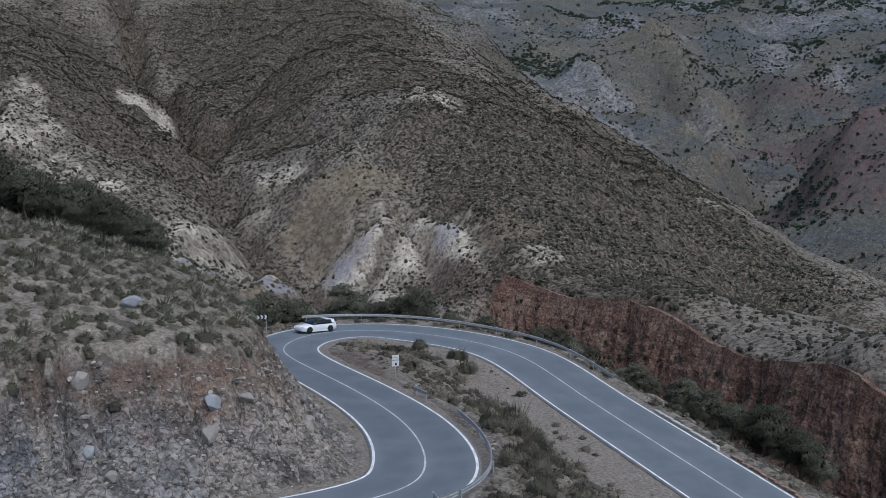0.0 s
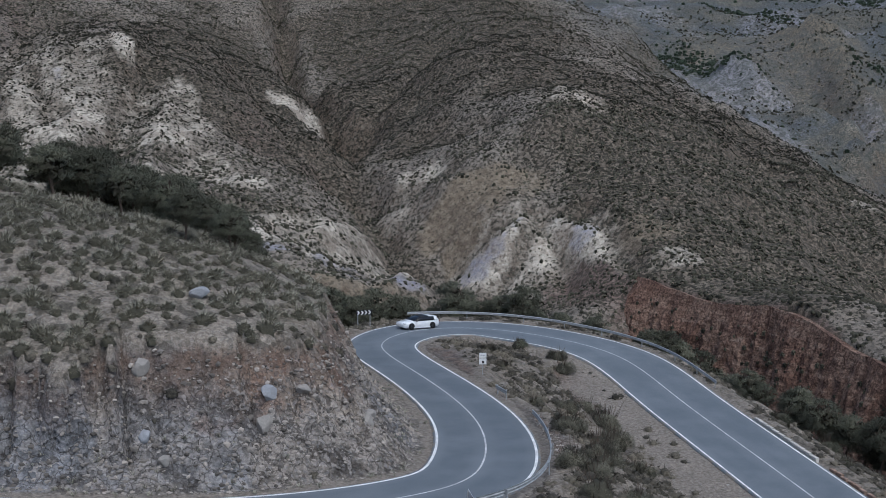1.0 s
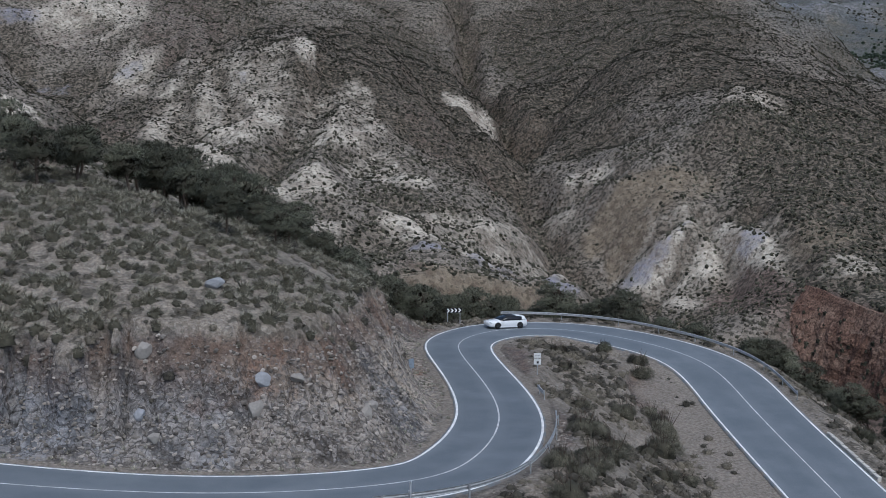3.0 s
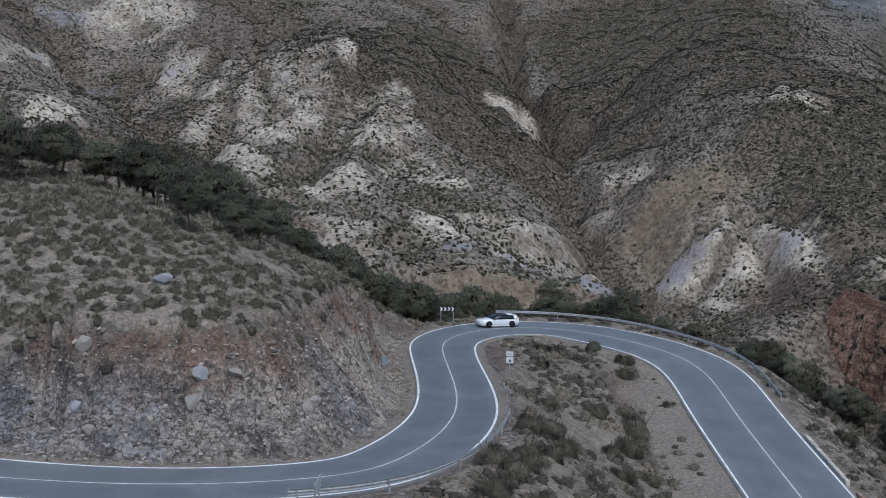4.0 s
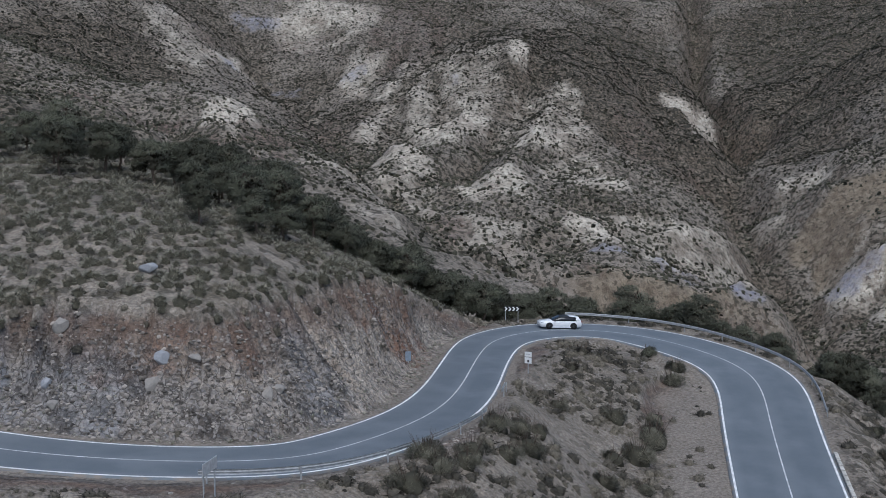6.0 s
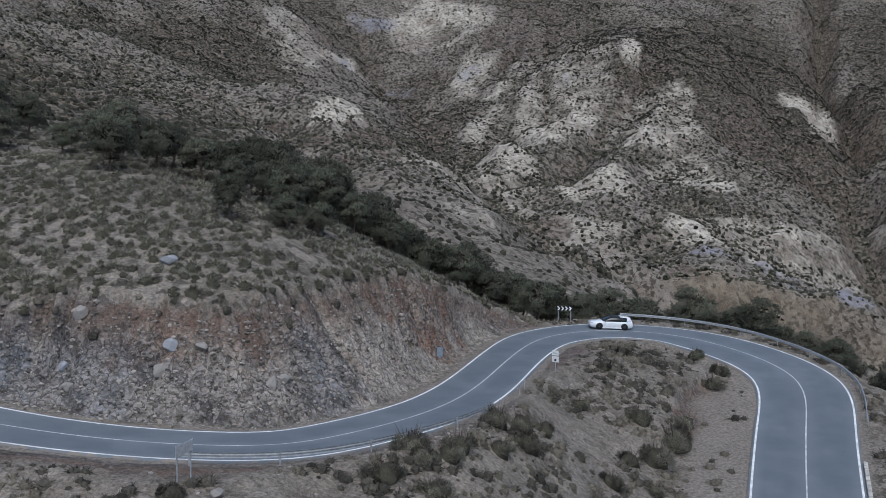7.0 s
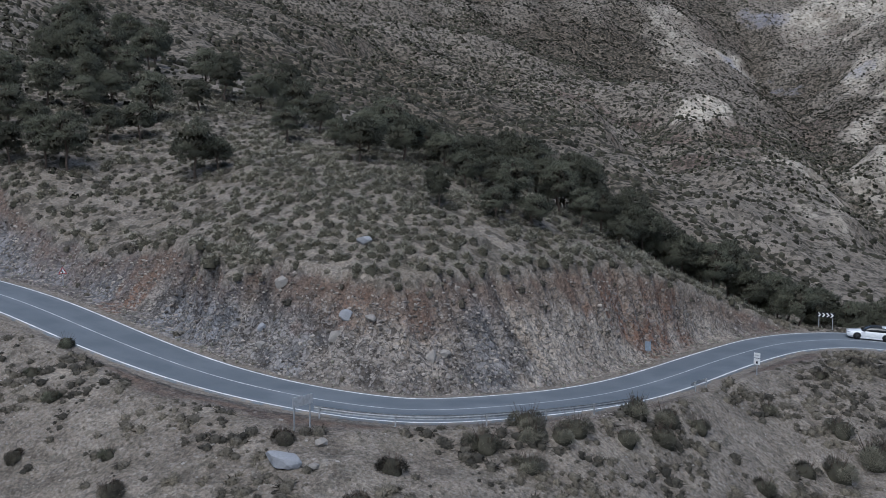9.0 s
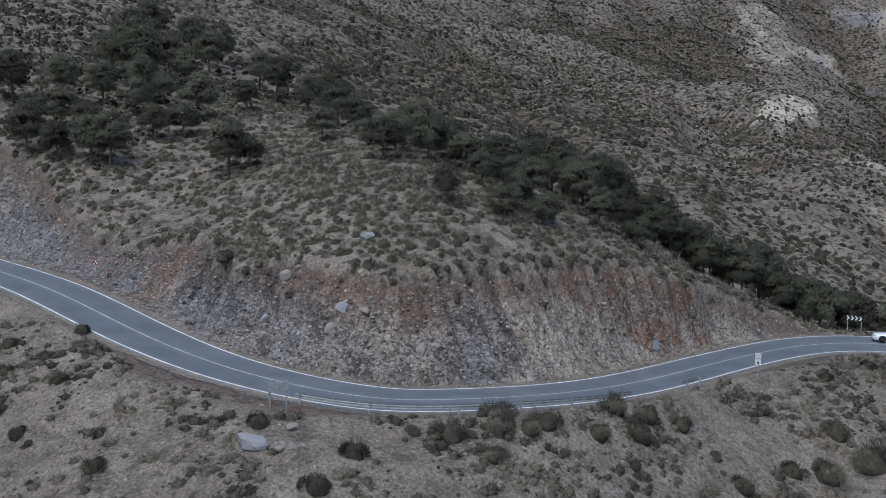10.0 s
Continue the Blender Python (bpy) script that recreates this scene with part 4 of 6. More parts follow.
def leafy(count, seed, size=0.16, shape=(0.5, 0.5, 0.55), hollow=0.45):
    """A shrub: small crooked leaf sprays over a dome, thinning inwards."""
    r = np.random.default_rng(seed)
    lobes = r.uniform(-0.45, 0.45, (6, 2))
    v, f = [], []
    for _ in range(count):
        d = r.normal(size=3)
        d /= np.linalg.norm(d)
        d[2] = abs(d[2])
        rad = r.uniform(hollow, 1.0) ** 0.6
        l = lobes[r.integers(6)]
        c = np.array([d[0] * rad * shape[0] * 0.72 + l[0] * shape[0], d[1] * rad * shape[1] * 0.72 + l[1] * shape[1], 0.04 + d[2] * rad * shape[2] * r.uniform(0.75, 1.1)])
        u = r.normal(size=3)
        u /= np.linalg.norm(u)
        w = np.cross(u, d + 0.3 * r.normal(size=3))
        w /= np.linalg.norm(w) + 1e-6
        s = size * r.uniform(0.6, 1.3)
        n = len(v)
        v += [c - u * s * 0.5, c + w * s * 0.45, c + u * s * 0.6, c - w * s * 0.45 + 0.2 * s * d]
        f += [(n, n + 1, n + 2), (n, n + 2, n + 3)]
    return np.array(v), np.array(f)


def bush(count, seed, size=0.2):
    """A cushion: a ragged core with sprays of twigs round it."""
    v1, f1 = dome(6, 2, seed + 500)
    v2, f2 = leafy(count, seed, size)
    return np.concatenate([v1 * np.array([0.72, 0.72, 0.70]), v2]), np.concatenate([f1, f2 + len(v1)]), len(f1)


def cushion(count, seed, low=0.85):
    """A round shrub with a fuzzy outline of short twigs."""
    r = np.random.default_rng(seed)
    v1, f1 = dome(6, 2, seed + 300)
    v1 = v1 * np.array([0.66, 0.66, 0.75 * low])
    v, f = [], []
    for _ in range(count):
        d = r.normal(size=3)
        d[2] = abs(d[2]) * 0.9
        d /= np.linalg.norm(d)
        side = np.cross(d, r.normal(size=3))
        side /= np.linalg.norm(side) + 1e-6
        q = d * np.array([0.27, 0.27, 0.30 * low]) * r.uniform(0.8, 1.1)
        long = r.uniform(0.14, 0.34)
        n = len(v)
        v += [q - side * 0.022, q + side * 0.022, q + (d + 0.5 * r.normal(size=3) * np.array([1, 1, 0.4])) * long]
        f.append((n, n + 1, n + 2))
    return np.concatenate([v1, np.array(v)]), np.concatenate([f1, np.array(f) + len(v1)])


def scatter(name, forms, x, y, sizes, mat, label, category, sink=0.04, squash=(0.8, 1.15), soft=None):
    """Many plants or stones as one mesh."""
    z = height(x, y)
    turn, pick = rng.uniform(0, 2 * math.pi, len(x)), rng.integers(0, len(forms), len(x))
    vs, fs, inner, nv, at = [], [], [], [], 0
    for k, (v, f, *core) in enumerate(forms):
        i = np.where(pick == k)[0]
        if not len(i):
            continue
        c, s, q = np.cos(turn[i])[:, None], np.sin(turn[i])[:, None], sizes[i][:, None]
        tall = q * rng.uniform(*squash, len(i))[:, None]
        vx = (v[None, :, 0] * c - v[None, :, 1] * s) * q + x[i][:, None]
        vy = (v[None, :, 0] * s + v[None, :, 1] * c) * q + y[i][:, None]
        vz = v[None, :, 2] * tall + z[i][:, None] - sink * q
        vs.append(np.stack([vx, vy, vz], -1).reshape(-1, 3))
        fs.append((f[None] + (np.arange(len(i)) * len(v))[:, None, None]).reshape(-1, 3) + at)
        if soft is not None:
            o = outward(v, (0, 0, -0.05), soft)
            nv.append(np.stack([o[None, :, 0] * c - o[None, :, 1] * s, o[None, :, 0] * s + o[None, :, 1] * c, np.repeat(o[None, :, 2], len(i), 0)], -1).reshape(-1, 3))
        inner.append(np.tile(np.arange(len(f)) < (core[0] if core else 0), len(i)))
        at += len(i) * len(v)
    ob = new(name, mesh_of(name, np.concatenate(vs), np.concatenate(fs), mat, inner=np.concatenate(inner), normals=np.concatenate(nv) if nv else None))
    return tagged(ob, label, category, kind="stuff")


def in_sight(x, y):
    """Within the wide sector that the walk looks over."""
    a = np.arctan2(x, y - 10.0)
    return (a > -1.25) & (a < 0.98)


def sown(count, x0, x1, y0, y1, keep, most=0.0):
    """Random places of a stretch, kept by keep(x, y, kinds), a chance from 0 to 1."""
    x, y = rng.uniform(x0, x1, count), rng.uniform(y0, y1, count)
    seen = in_sight(x, y)
    x, y = x[seen], y[seen]
    _, k = height(x, y, True)
    ok = rng.uniform(size=len(x)) < keep(x, y, k)
    x, y = x[ok], y[ok]
    if most:
        e = 1.5
        fall = np.hypot(height(x + e, y) - height(x - e, y), height(x, y + e) - height(x, y - e)) / (2 * e)
        ok = fall < most * rng.uniform(0.8, 1.2, len(x))
        x, y = x[ok], y[ok]
    return x, y


def open_ground(k, gap=1.4):
    return (k["road"] > gap) * (1 - k["cut"]) ** 2


def hill_side(x, y):
    return near_line(x, y, ROAD[::4])[3] > 0


def stone(seed, flat=0.7):
    """A broken stone: a sphere of few faces knocked out of round."""
    r = np.random.default_rng(seed)
    bm = bmesh.new()
    bmesh.ops.create_icosphere(bm, subdivisions=1, radius=0.5)
    v = np.array([q.co[:] for q in bm.verts])
    f = np.array([[q.index for q in p.verts] for p in bm.faces])
    bm.free()
    for _ in range(7):
        n = r.normal(size=3)
        n /= np.linalg.norm(n)
        over = np.maximum(v @ n - r.uniform(0.22, 0.4), 0)
        v = v - over[:, None] * n
    return v * np.array([1.0, r.uniform(0.6, 0.9), flat * r.uniform(0.7, 1.1)]), f


STONES = [stone(k) for k in range(8)]

# spur top: esparto tussocks
tx, ty = (v.ravel() for v in np.meshgrid(np.arange(-112, -4, 1.06), np.arange(62, 127, 1.06)))
tx, ty = tx + rng.uniform(-0.5, 0.5, len(tx)), ty + rng.uniform(-0.5, 0.5, len(ty))
_, tk = height(tx, ty, True)
keep = hill_side(tx, ty) & (tk["road"] > 2.2) & (tk["cut"] < 0.35) & (rng.uniform(size=len(tx)) < (0.42 + 0.42 * smooth(-56, -34, tx)) * smooth(134, 118, ty + 0.2 * tx) * smooth(-0.75, -0.2, fbm(tx, ty, 6, 2, 81)))
tx, ty = tx[keep], ty[keep]
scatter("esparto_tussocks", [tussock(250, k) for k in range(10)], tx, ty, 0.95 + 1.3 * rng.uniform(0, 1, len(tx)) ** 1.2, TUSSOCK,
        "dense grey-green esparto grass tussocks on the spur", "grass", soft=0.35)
rx, ry = sown(9000, -112, -2, 62, 128, lambda x, y, k: (k["road"] > 2.0) * (1 - k["cut"]) ** 2 * 0.5)
keep = hill_side(rx, ry)
rx, ry = rx[keep], ry[keep]
scatter("spur_heath", [cushion(54, 90 + k) for k in range(8)], rx, ry, rng.uniform(0.4, 1.15, len(rx)), HEATH, "low grey-brown heath cushions between the tussocks", "scrub", soft=0.35)
# near slopes below the road and on the island
bx, by = sown(50000, -100, 75, 28, 134, lambda x, y, k: open_ground(k, 1.2) * smooth(-0.45, 0.35, fbm(x, y, 5, 3, 85)) * 0.8 * (1 - 0.85 * pull_off(x, y)))
keep = ~hill_side(bx, by) | (by > 118) | (bx > 20)
bx, by = bx[keep], by[keep]
scatter("small_heath", [cushion(48, 50 + k) for k in range(10)], bx, by, 0.3 + 1.2 * rng.uniform(0, 1, len(bx)) ** 2.0, HEATH, "small dry heath cushions on stony ground", "scrub", soft=0.35)
vx, vy = sown(9000, -80, 4, 58, 130, lambda x, y, k: (k["road"] > 0.5) * (k["road"] < 3.6) * 0.55)
keep = hill_side(vx, vy)
vx, vy = vx[keep], vy[keep]
scatter("verge_grass", [blades(16, 140 + k, 0.5, 0.5, 0.03) for k in range(5)], vx, vy, rng.uniform(0.2, 0.7, len(vx)), TUSSOCK, "short dry grass along the foot of the road cut", "grass")
# open slopes
wx, wy = sown(27000, -300, 190, 126, 300, lambda x, y, k: open_ground(k, 4) * (1 - 0.5 * k["pale"]) * (1 - 0.5 * k["red"]) * (1 - 0.4 * k["ochre"]) * smooth(-0.8, 0.1, fbm(x, y, 18, 3, 84)) * (0.36 + 0.7 * k["hollow"]), 0.95)
scatter("slope_scrub", [(lambda a, b: (np.concatenate([a[0], b[0]]), np.concatenate([a[1], b[1] + len(a[0])])))(dome(5, 2, 30 + k), leafy(2, 30 + k, 0.4)) for k in range(8)], wx, wy, rng.uniform(0.7, 1.9, len(wx)), SCRUB, "low olive-grey scrub bushes on the open slope", "scrub", soft=0.35)
wx, wy = sown(9000, -200, -60, 60, 130, lambda x, y, k: open_ground(k, 4) * smooth(-60, -110, x) * 0.42)
scatter("slope_scrub", [bush(6, 20 + k, 0.38) for k in range(8)], wx, wy, rng.uniform(0.7, 1.8, len(wx)), SCRUB, "low olive-grey scrub bushes on the steep side slope", "scrub", soft=0.35)
bare = lambda k: (1 - 0.55 * k["pale"]) * (1 - 0.25 * k["red"]) * (1 - 0.3 * k["ochre"])
hx, hy = sown(52000, -330, 330, 295, 440, lambda x, y, k: bare(k) * smooth(-1.1, -0.1, fbm(x, y, 25, 3, 83)) * (0.6 + 0.7 * k["hollow"] + 0.8 * thicket(x, y)), 0.95)
scatter("mountain_scrub", [dome(4, 2, k) for k in range(8)], hx, hy, 0.55 + 1.25 * rng.uniform(0, 1, len(hx)) ** 1.6, SCRUB, "low dark scrub bushes dotted over the mountain", "scrub", soft=0.35)
far_keep = lambda x, y, k: bare(k) * smooth(1150, 600, y) * smooth(-1.1, -0.1, fbm(x, y, 30, 3, 86)) * (0.5 + 0.6 * k["hollow"] + 0.8 * thicket(x, y))
hx, hy = sown(85000, -400, 400, 430, 620, far_keep)
scatter("far_scrub", [dome(3, 2, 40 + k) for k in range(8)], hx, hy, 0.6 + 1.0 * rng.uniform(0, 1, len(hx)) ** 1.5, SCRUB, "low dark scrub bushes over the upper mountain", "scrub", squash=(0.6, 0.95))
hx, hy = sown(150000, -430, 460, 620, 980, far_keep)
scatter("far_scrub", [dome(3, 2, 48 + k) for k in range(8)], hx, hy, 0.7 + 1.15 * rng.uniform(0, 1, len(hx)) ** 1.5, SCRUB, "low dark scrub bushes all over the far mountain", "scrub", squash=(0.6, 0.95))
hx, hy = sown(42000, 380, 1350, 480, 1500, lambda x, y, k: smooth(-0.5, 0.3, fbm(x, y, 60, 3, 89)) * (1 - 0.5 * k["pale"]) * 0.8)
scatter("far_scrub", [dome(4, 2, 70 + k) for k in range(6)], hx, hy, 1.6 + 2.6 * rng.uniform(0, 1, len(hx)) ** 2, SCRUB, "dark scrub dots on the hills across the valley", "scrub")
ox, oy = sown(9000, -240, 330, 300, 700, lambda x, y, k: (0.03 + np.clip(k["red"] + k["ochre"], 0, 1) * 0.8) * smooth(-0.1, 0.4, fbm(x, y, 16, 2, 92)))
scatter("rock_outcrops", STONES, ox, oy, 0.8 + 3.4 * rng.uniform(0, 1, len(ox)) ** 2.4, ROCK_BROWN, "brown weathered rock outcrops on the mountain", "rocks", 0.2)
# orchards and trees across the far valley
fx, fy = sown(80000, 420, 1900, 560, 1900, lambda x, y, k: (0.015 + spots(x, y, [(770, 1275, 60, 60, 1), (753, 1204, 70, 30, 1), (1240, 1515, 130, 30, 1), (1380, 1360, 130, 50, 0.9), (1034, 1473, 80, 30, 1), (1161, 1174, 25, 30, 0.6), (1135, 1076, 50, 25, 0.5), (1020, 1155, 60, 14, 0.7), (560, 500, 60, 40, 0.6), (610, 650, 30, 60, 0.5)], 0.5 * fbm(x, y, 60, 3, 88))))
scatter("far_trees", [dome(6, 2, 60 + k) for k in range(6)], fx, fy, rng.uniform(3.0, 6.5, len(fx)), ORCHARD, "dark green orchard trees across the far valley", "trees")

pick_u, pick_s = rng.integers(8, CLIFF_V.shape[0] - 1, 420), rng.integers(20, CLIFF_V.shape[1] - 20, 420)
tuft = [dome(5, 2, 110 + k) for k in range(6)]
tv, tf = [], []
for n, q in enumerate(CLIFF_V[pick_u, pick_s]):
    v, f = tuft[n % 6]
    tf.append(f + n * len(v))
    tv.append(v * rng.uniform(0.6, 1.7) + q)
tagged(new("cliff_scrub", mesh_of("cliff_scrub", np.concatenate(tv), np.concatenate(tf), SCRUB)), "low dark bushes rooted in the red cliff", "scrub", kind="stuff")

cx, cy = sown(4200, -80, 0, 60, 128, lambda x, y, k: k["cut"] * (0.010 + 0.16 * k["rim"]))
scatter("cut_scrub", [cushion(60, 170 + k) for k in range(6)], cx, cy, rng.uniform(0.35, 1.25, len(cx)), HEATH, "dry brown bushes clinging to the road cut", "scrub", soft=0.35)

# stones on the cut faces and the slopes
sx, sy = sown(120000, -80, 0, 60, 132, lambda x, y, k: k["cut"] * (0.25 + 0.65 * smooth(86, 74, y)))
scatter("cut_stones", STONES, sx, sy, 0.10 + 0.55 * rng.uniform(0, 1, len(sx)) ** 2.8, CUT_ROCK, "broken grey stones sticking out of the road cut", "stones", 0.12)
sx, sy = sown(30000, -100, 75, 30, 134, lambda x, y, k: (k["road"] > 0.7) * (1 - k["cut"]) * 0.55)
scatter("loose_stones", STONES, sx, sy, 0.06 + 0.42 * rng.uniform(0, 1, len(sx)) ** 4.5, ROCK, "loose pale stones scattered on the slopes", "stones", 0.1)


# ---- things: helpers ----
def ground_z(x, y):
    return float(height(np.array([x]), np.array([y]))[0])


def part(name, bm, mat, parent, label="", smooth_shade=False):
    """Links a bmesh as one mesh object under a thing or a part."""
    me = bpy.data.meshes.new(name)
    bm.normal_update()
    bm.to_mesh(me)
    bm.free()
    for p in me.polygons:
        p.use_smooth = smooth_shade
    for m in mat if isinstance(mat, (list, tuple)) else [mat]:
        me.materials.append(m)
    ob = new(name, me)
    ob.parent = parent
    return tagged(ob, label)


def part_of(name, v, f, mat, parent, label="", smooth_shade=False, inner=None, normals=None):
    ob = new(name, mesh_of(name, v, f, mat, smooth_shade, inner, normals))
    ob.parent = parent
    return tagged(ob, label)


def thing(name, m, label, category, group=""):
    ob = new(name)
    ob.empty_display_size = 0.2
    ob.matrix_basis = m
    return tagged(ob, label, category, group)


def box(bm, size, at=(0, 0, 0), bevel=0.0, turn=None):
    """A box with its edges taken off, added to bm."""
    made = bmesh.ops.create_cube(bm, size=1.0)["verts"]
    bmesh.ops.scale(bm, vec=size, verts=made)
    if bevel:
        edges = list({e for v in made for e in v.link_edges})
        made = bmesh.ops.bevel(bm, geom=edges, offset=bevel, segments=2, affect="EDGES", profile=0.7)["verts"]
    if turn is not None:
        bmesh.ops.transform(bm, matrix=turn, verts=made)
    bmesh.ops.translate(bm, vec=at, verts=made)
    return bm


def tube(bm, a, b, r0, r1=None, sides=10):
    """A tapered round bar from a to b."""
    a, b = Vector(a), Vector(b)
    d = b - a
    m = Matrix.Translation((a + b) / 2) @ d.to_track_quat("Z", "Y").to_matrix().to_4x4()
    bmesh.ops.create_cone(bm, cap_ends=True, segments=sides, radius1=r0, radius2=r0 if r1 is None else r1, depth=d.length, matrix=m)
    return bm


# ---- pines ----
def pine_forms(seed, tall, wide):
    """Trunk with limbs, and a crown of many small sprays in clumps with gaps between."""
    r = np.random.default_rng(seed)
    trunk = bmesh.new()
    p, rad = np.array([0.0, 0.0, -0.3]), 0.16
    top = []
    for k in range(5):
        q = p + np.array([r.normal(0, 0.12), r.normal(0, 0.12), tall * 0.19])
        tube(trunk, p, q, rad, rad * 0.8, 7)
        top.append(q)
        p, rad = q, rad * 0.8
    clumps = []
    middle, reach_z = tall * 0.60, tall * 0.42
    for k in range(36):
        a, u = r.uniform(0, 2 * math.pi), r.uniform(-0.8, 1.0)
        ring = math.sqrt(max(0.0, 1 - u * u)) * r.uniform(0.72, 1.02)
        c = np.array([wide * 0.40 * ring * math.cos(a), wide * 0.40 * ring * math.sin(a), middle + reach_z * 0.8 * u * r.uniform(0.85, 1.1)])
        clumps.append((c, wide * r.uniform(0.10, 0.17)))
        if k % 4 == 0:
            root = top[min(4, 1 + k // 9)]
            tube(trunk, root, root + (c - root) * 0.85, 0.05, 0.015, 5)
    v, f = [], []

    def sprays(c, size, count, small, large, slim):
        for _ in range(count):
            d = r.normal(size=3)
            d /= np.linalg.norm(d)
            if d[2] < -0.3:
                d[2] *= -0.6
            q = c + d * size * r.uniform(0.45, 1.12) * np.array([1.15, 1.15, 0.85])
            u = r.normal(size=3) * 0.7 + d + np.array([0, 0, 0.3])
            u /= np.linalg.norm(u)
            w = np.cross(u, r.normal(size=3))
            w /= np.linalg.norm(w) + 1e-6
            s = r.uniform(small, large)
            k = len(v)
            v.extend([q - w * s * slim, q + w * s * slim, q + u * s])
            f.append((k, k + 1, k + 2))

    for k in range(14):
        c = np.array([r.normal(0, wide * 0.15), r.normal(0, wide * 0.15), middle + r.normal(0, reach_z * 0.3)])
        sprays(c, wide * 0.12, 40, 0.22, 0.36, 0.4)
    inside = len(f)
    for c, size in clumps:
        sprays(c, size, int(150 * (size / (wide * 0.14)) ** 2), 0.14, 0.30, 0.2)
    return trunk, np.array(v), np.array(f), inside


PINE_LABELS = ["broad-crowned dark green pine on the spur", "dense rounded grey-green pine with a bare trunk", "small bushy pine with a ragged crown", "tall uneven pine with an open crown", "low spreading dark pine close to the ground"]
PINE_KINDS = []
PINE_WIDE = (5.2, 4.4, 4.0, 4.8, 4.8)
for k, (tall, wide) in enumerate(zip((5.0, 5.6, 4.2, 5.6, 4.0), PINE_WIDE)):
    tree = thing("pine_tree", pose(0, 0, 0), PINE_LABELS[k], "pine", "pines of the hillside")
    trunk, v, f, inside = pine_forms(200 + k, tall, wide)
    part("trunk", trunk, BARK, tree, "grey-brown bare trunk with limbs")
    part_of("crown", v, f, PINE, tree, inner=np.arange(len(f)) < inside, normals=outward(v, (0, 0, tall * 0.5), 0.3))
    PINE_KINDS.append(tree)

# on the spur, and in the grove above it: x, y, width of the crown
SPUR_PINES = [(-80.4, 96, 5.3), (-71.2, 91.5, 4.2), (-70.1, 95.2, 3.9), (-74.3, 101, 5.2), (-75.9, 110.6, 3.9), (-54.3, 88.4, 5), (-52.7, 89.9, 3.7), (-73.2, 119.9, 4.9), (-74.4, 126.3, 5), (-37.6, 94.6, 4.6), (-53.4, 102.1, 3.4),
              (-40.2, 99.7, 4.5), (-46.4, 102.1, 3.4), (-35.1, 99.2, 4), (-31.7, 101.1, 4.2), (-26.7, 97.1, 3.2), (-31.7, 106.8, 4), (-23.1, 86.5, 2.5), (-19.5, 90.4, 3.1), (-18.2, 95.2, 3.4), (-20.6, 94.3, 3), (-17.4, 104.1, 3.6),
              (-15.1, 108.2, 3.7), (-23.3, 119.7, 4), (-29, 103.5, 4.2), (-25.5, 101, 3.8), (-22.5, 99.5, 3.6)]
SPUR_PINES += [(-21, 106, 4), (-24.5, 110.5, 4.2), (-36, 104, 4.2), (-42, 106, 4.4), (-28, 111, 4.3), (-19, 112, 4), (-47, 109, 4.6), (-55, 110, 4.4), (-62, 114, 4.6)]
GROVE_PINES = [(-67.5, 83, 4.6), (-69.9, 81.8, 4.7), (-73.8, 80.1, 4.1), (-78.7, 79.6, 5.6), (-94.3, 87.1, 5.5), (-99.6, 116.8, 5.4), (-105.2, 129.4, 5.8), (-95.4, 108.4, 6), (-93.5, 115, 5.2), (-88.8, 125.3, 6.2), (-90, 91.7, 4.7),
               (-100.1, 106.9, 6.1), (-121.4, 130.6, 7), (-121.9, 139.7, 7), (-122.4, 146.7, 6.6), (-85.5, 100.7, 5.5), (-82.5, 122.8, 5.1), (-105, 147.2, 5.1), (-78.3, 87, 4.3), (-84.1, 83.9, 4.4), (-81.4, 85.9, 4.4), (-86.5, 95.3, 4.7),
               (-82.7, 102.3, 4.7), (-109.1, 116.7, 5.7), (-114, 124, 6), (-112, 137, 6)]
GULLY = np.array([(-30, 112), (-22, 119), (-14, 126), (-6, 133.5), (6, 139.5), (20, 138), (34, 131), (43, 119), (48, 106), (50, 92)], float)
BELT = []
for u in np.linspace(0, 8.99, 108):
    a, b = GULLY[int(u)], GULLY[int(u) + 1]
    q = a + (b - a) * (u - int(u))
    if u < 5.4 or rng.uniform() < 0.8:
        BELT.append((q[0] + rng.normal(0, 1.2), q[1] + rng.normal(0, 1.4)))
PLANTED = SPUR_PINES + GROVE_PINES + [(x, y, rng.uniform(3.8, 5.6) * (1.0 if x < 26 else 0.85)) for x, y in BELT]
spare = list(PINE_KINDS)
for x, y, w in PLANTED:
    k = int(rng.integers(0, 5))
    size = w * rng.uniform(0.95, 1.15) / PINE_WIDE[k]
    m = pose(x, y, ground_z(x, y) - 0.1, 0, 0, rng.uniform(0, 360)) @ Matrix.Diagonal((size, size, size * rng.uniform(0.9, 1.1), 1))
    if PINE_KINDS[k] in spare:
        spare.remove(PINE_KINDS[k])
        PINE_KINDS[k].matrix_basis = m
    else:
        made = copy_thing(PINE_KINDS[k], pose(0, 0, 0))
        made.matrix_basis = m
for tree in spare:
    tree.matrix_basis = pose(-58, 100, ground_z(-58, 100))


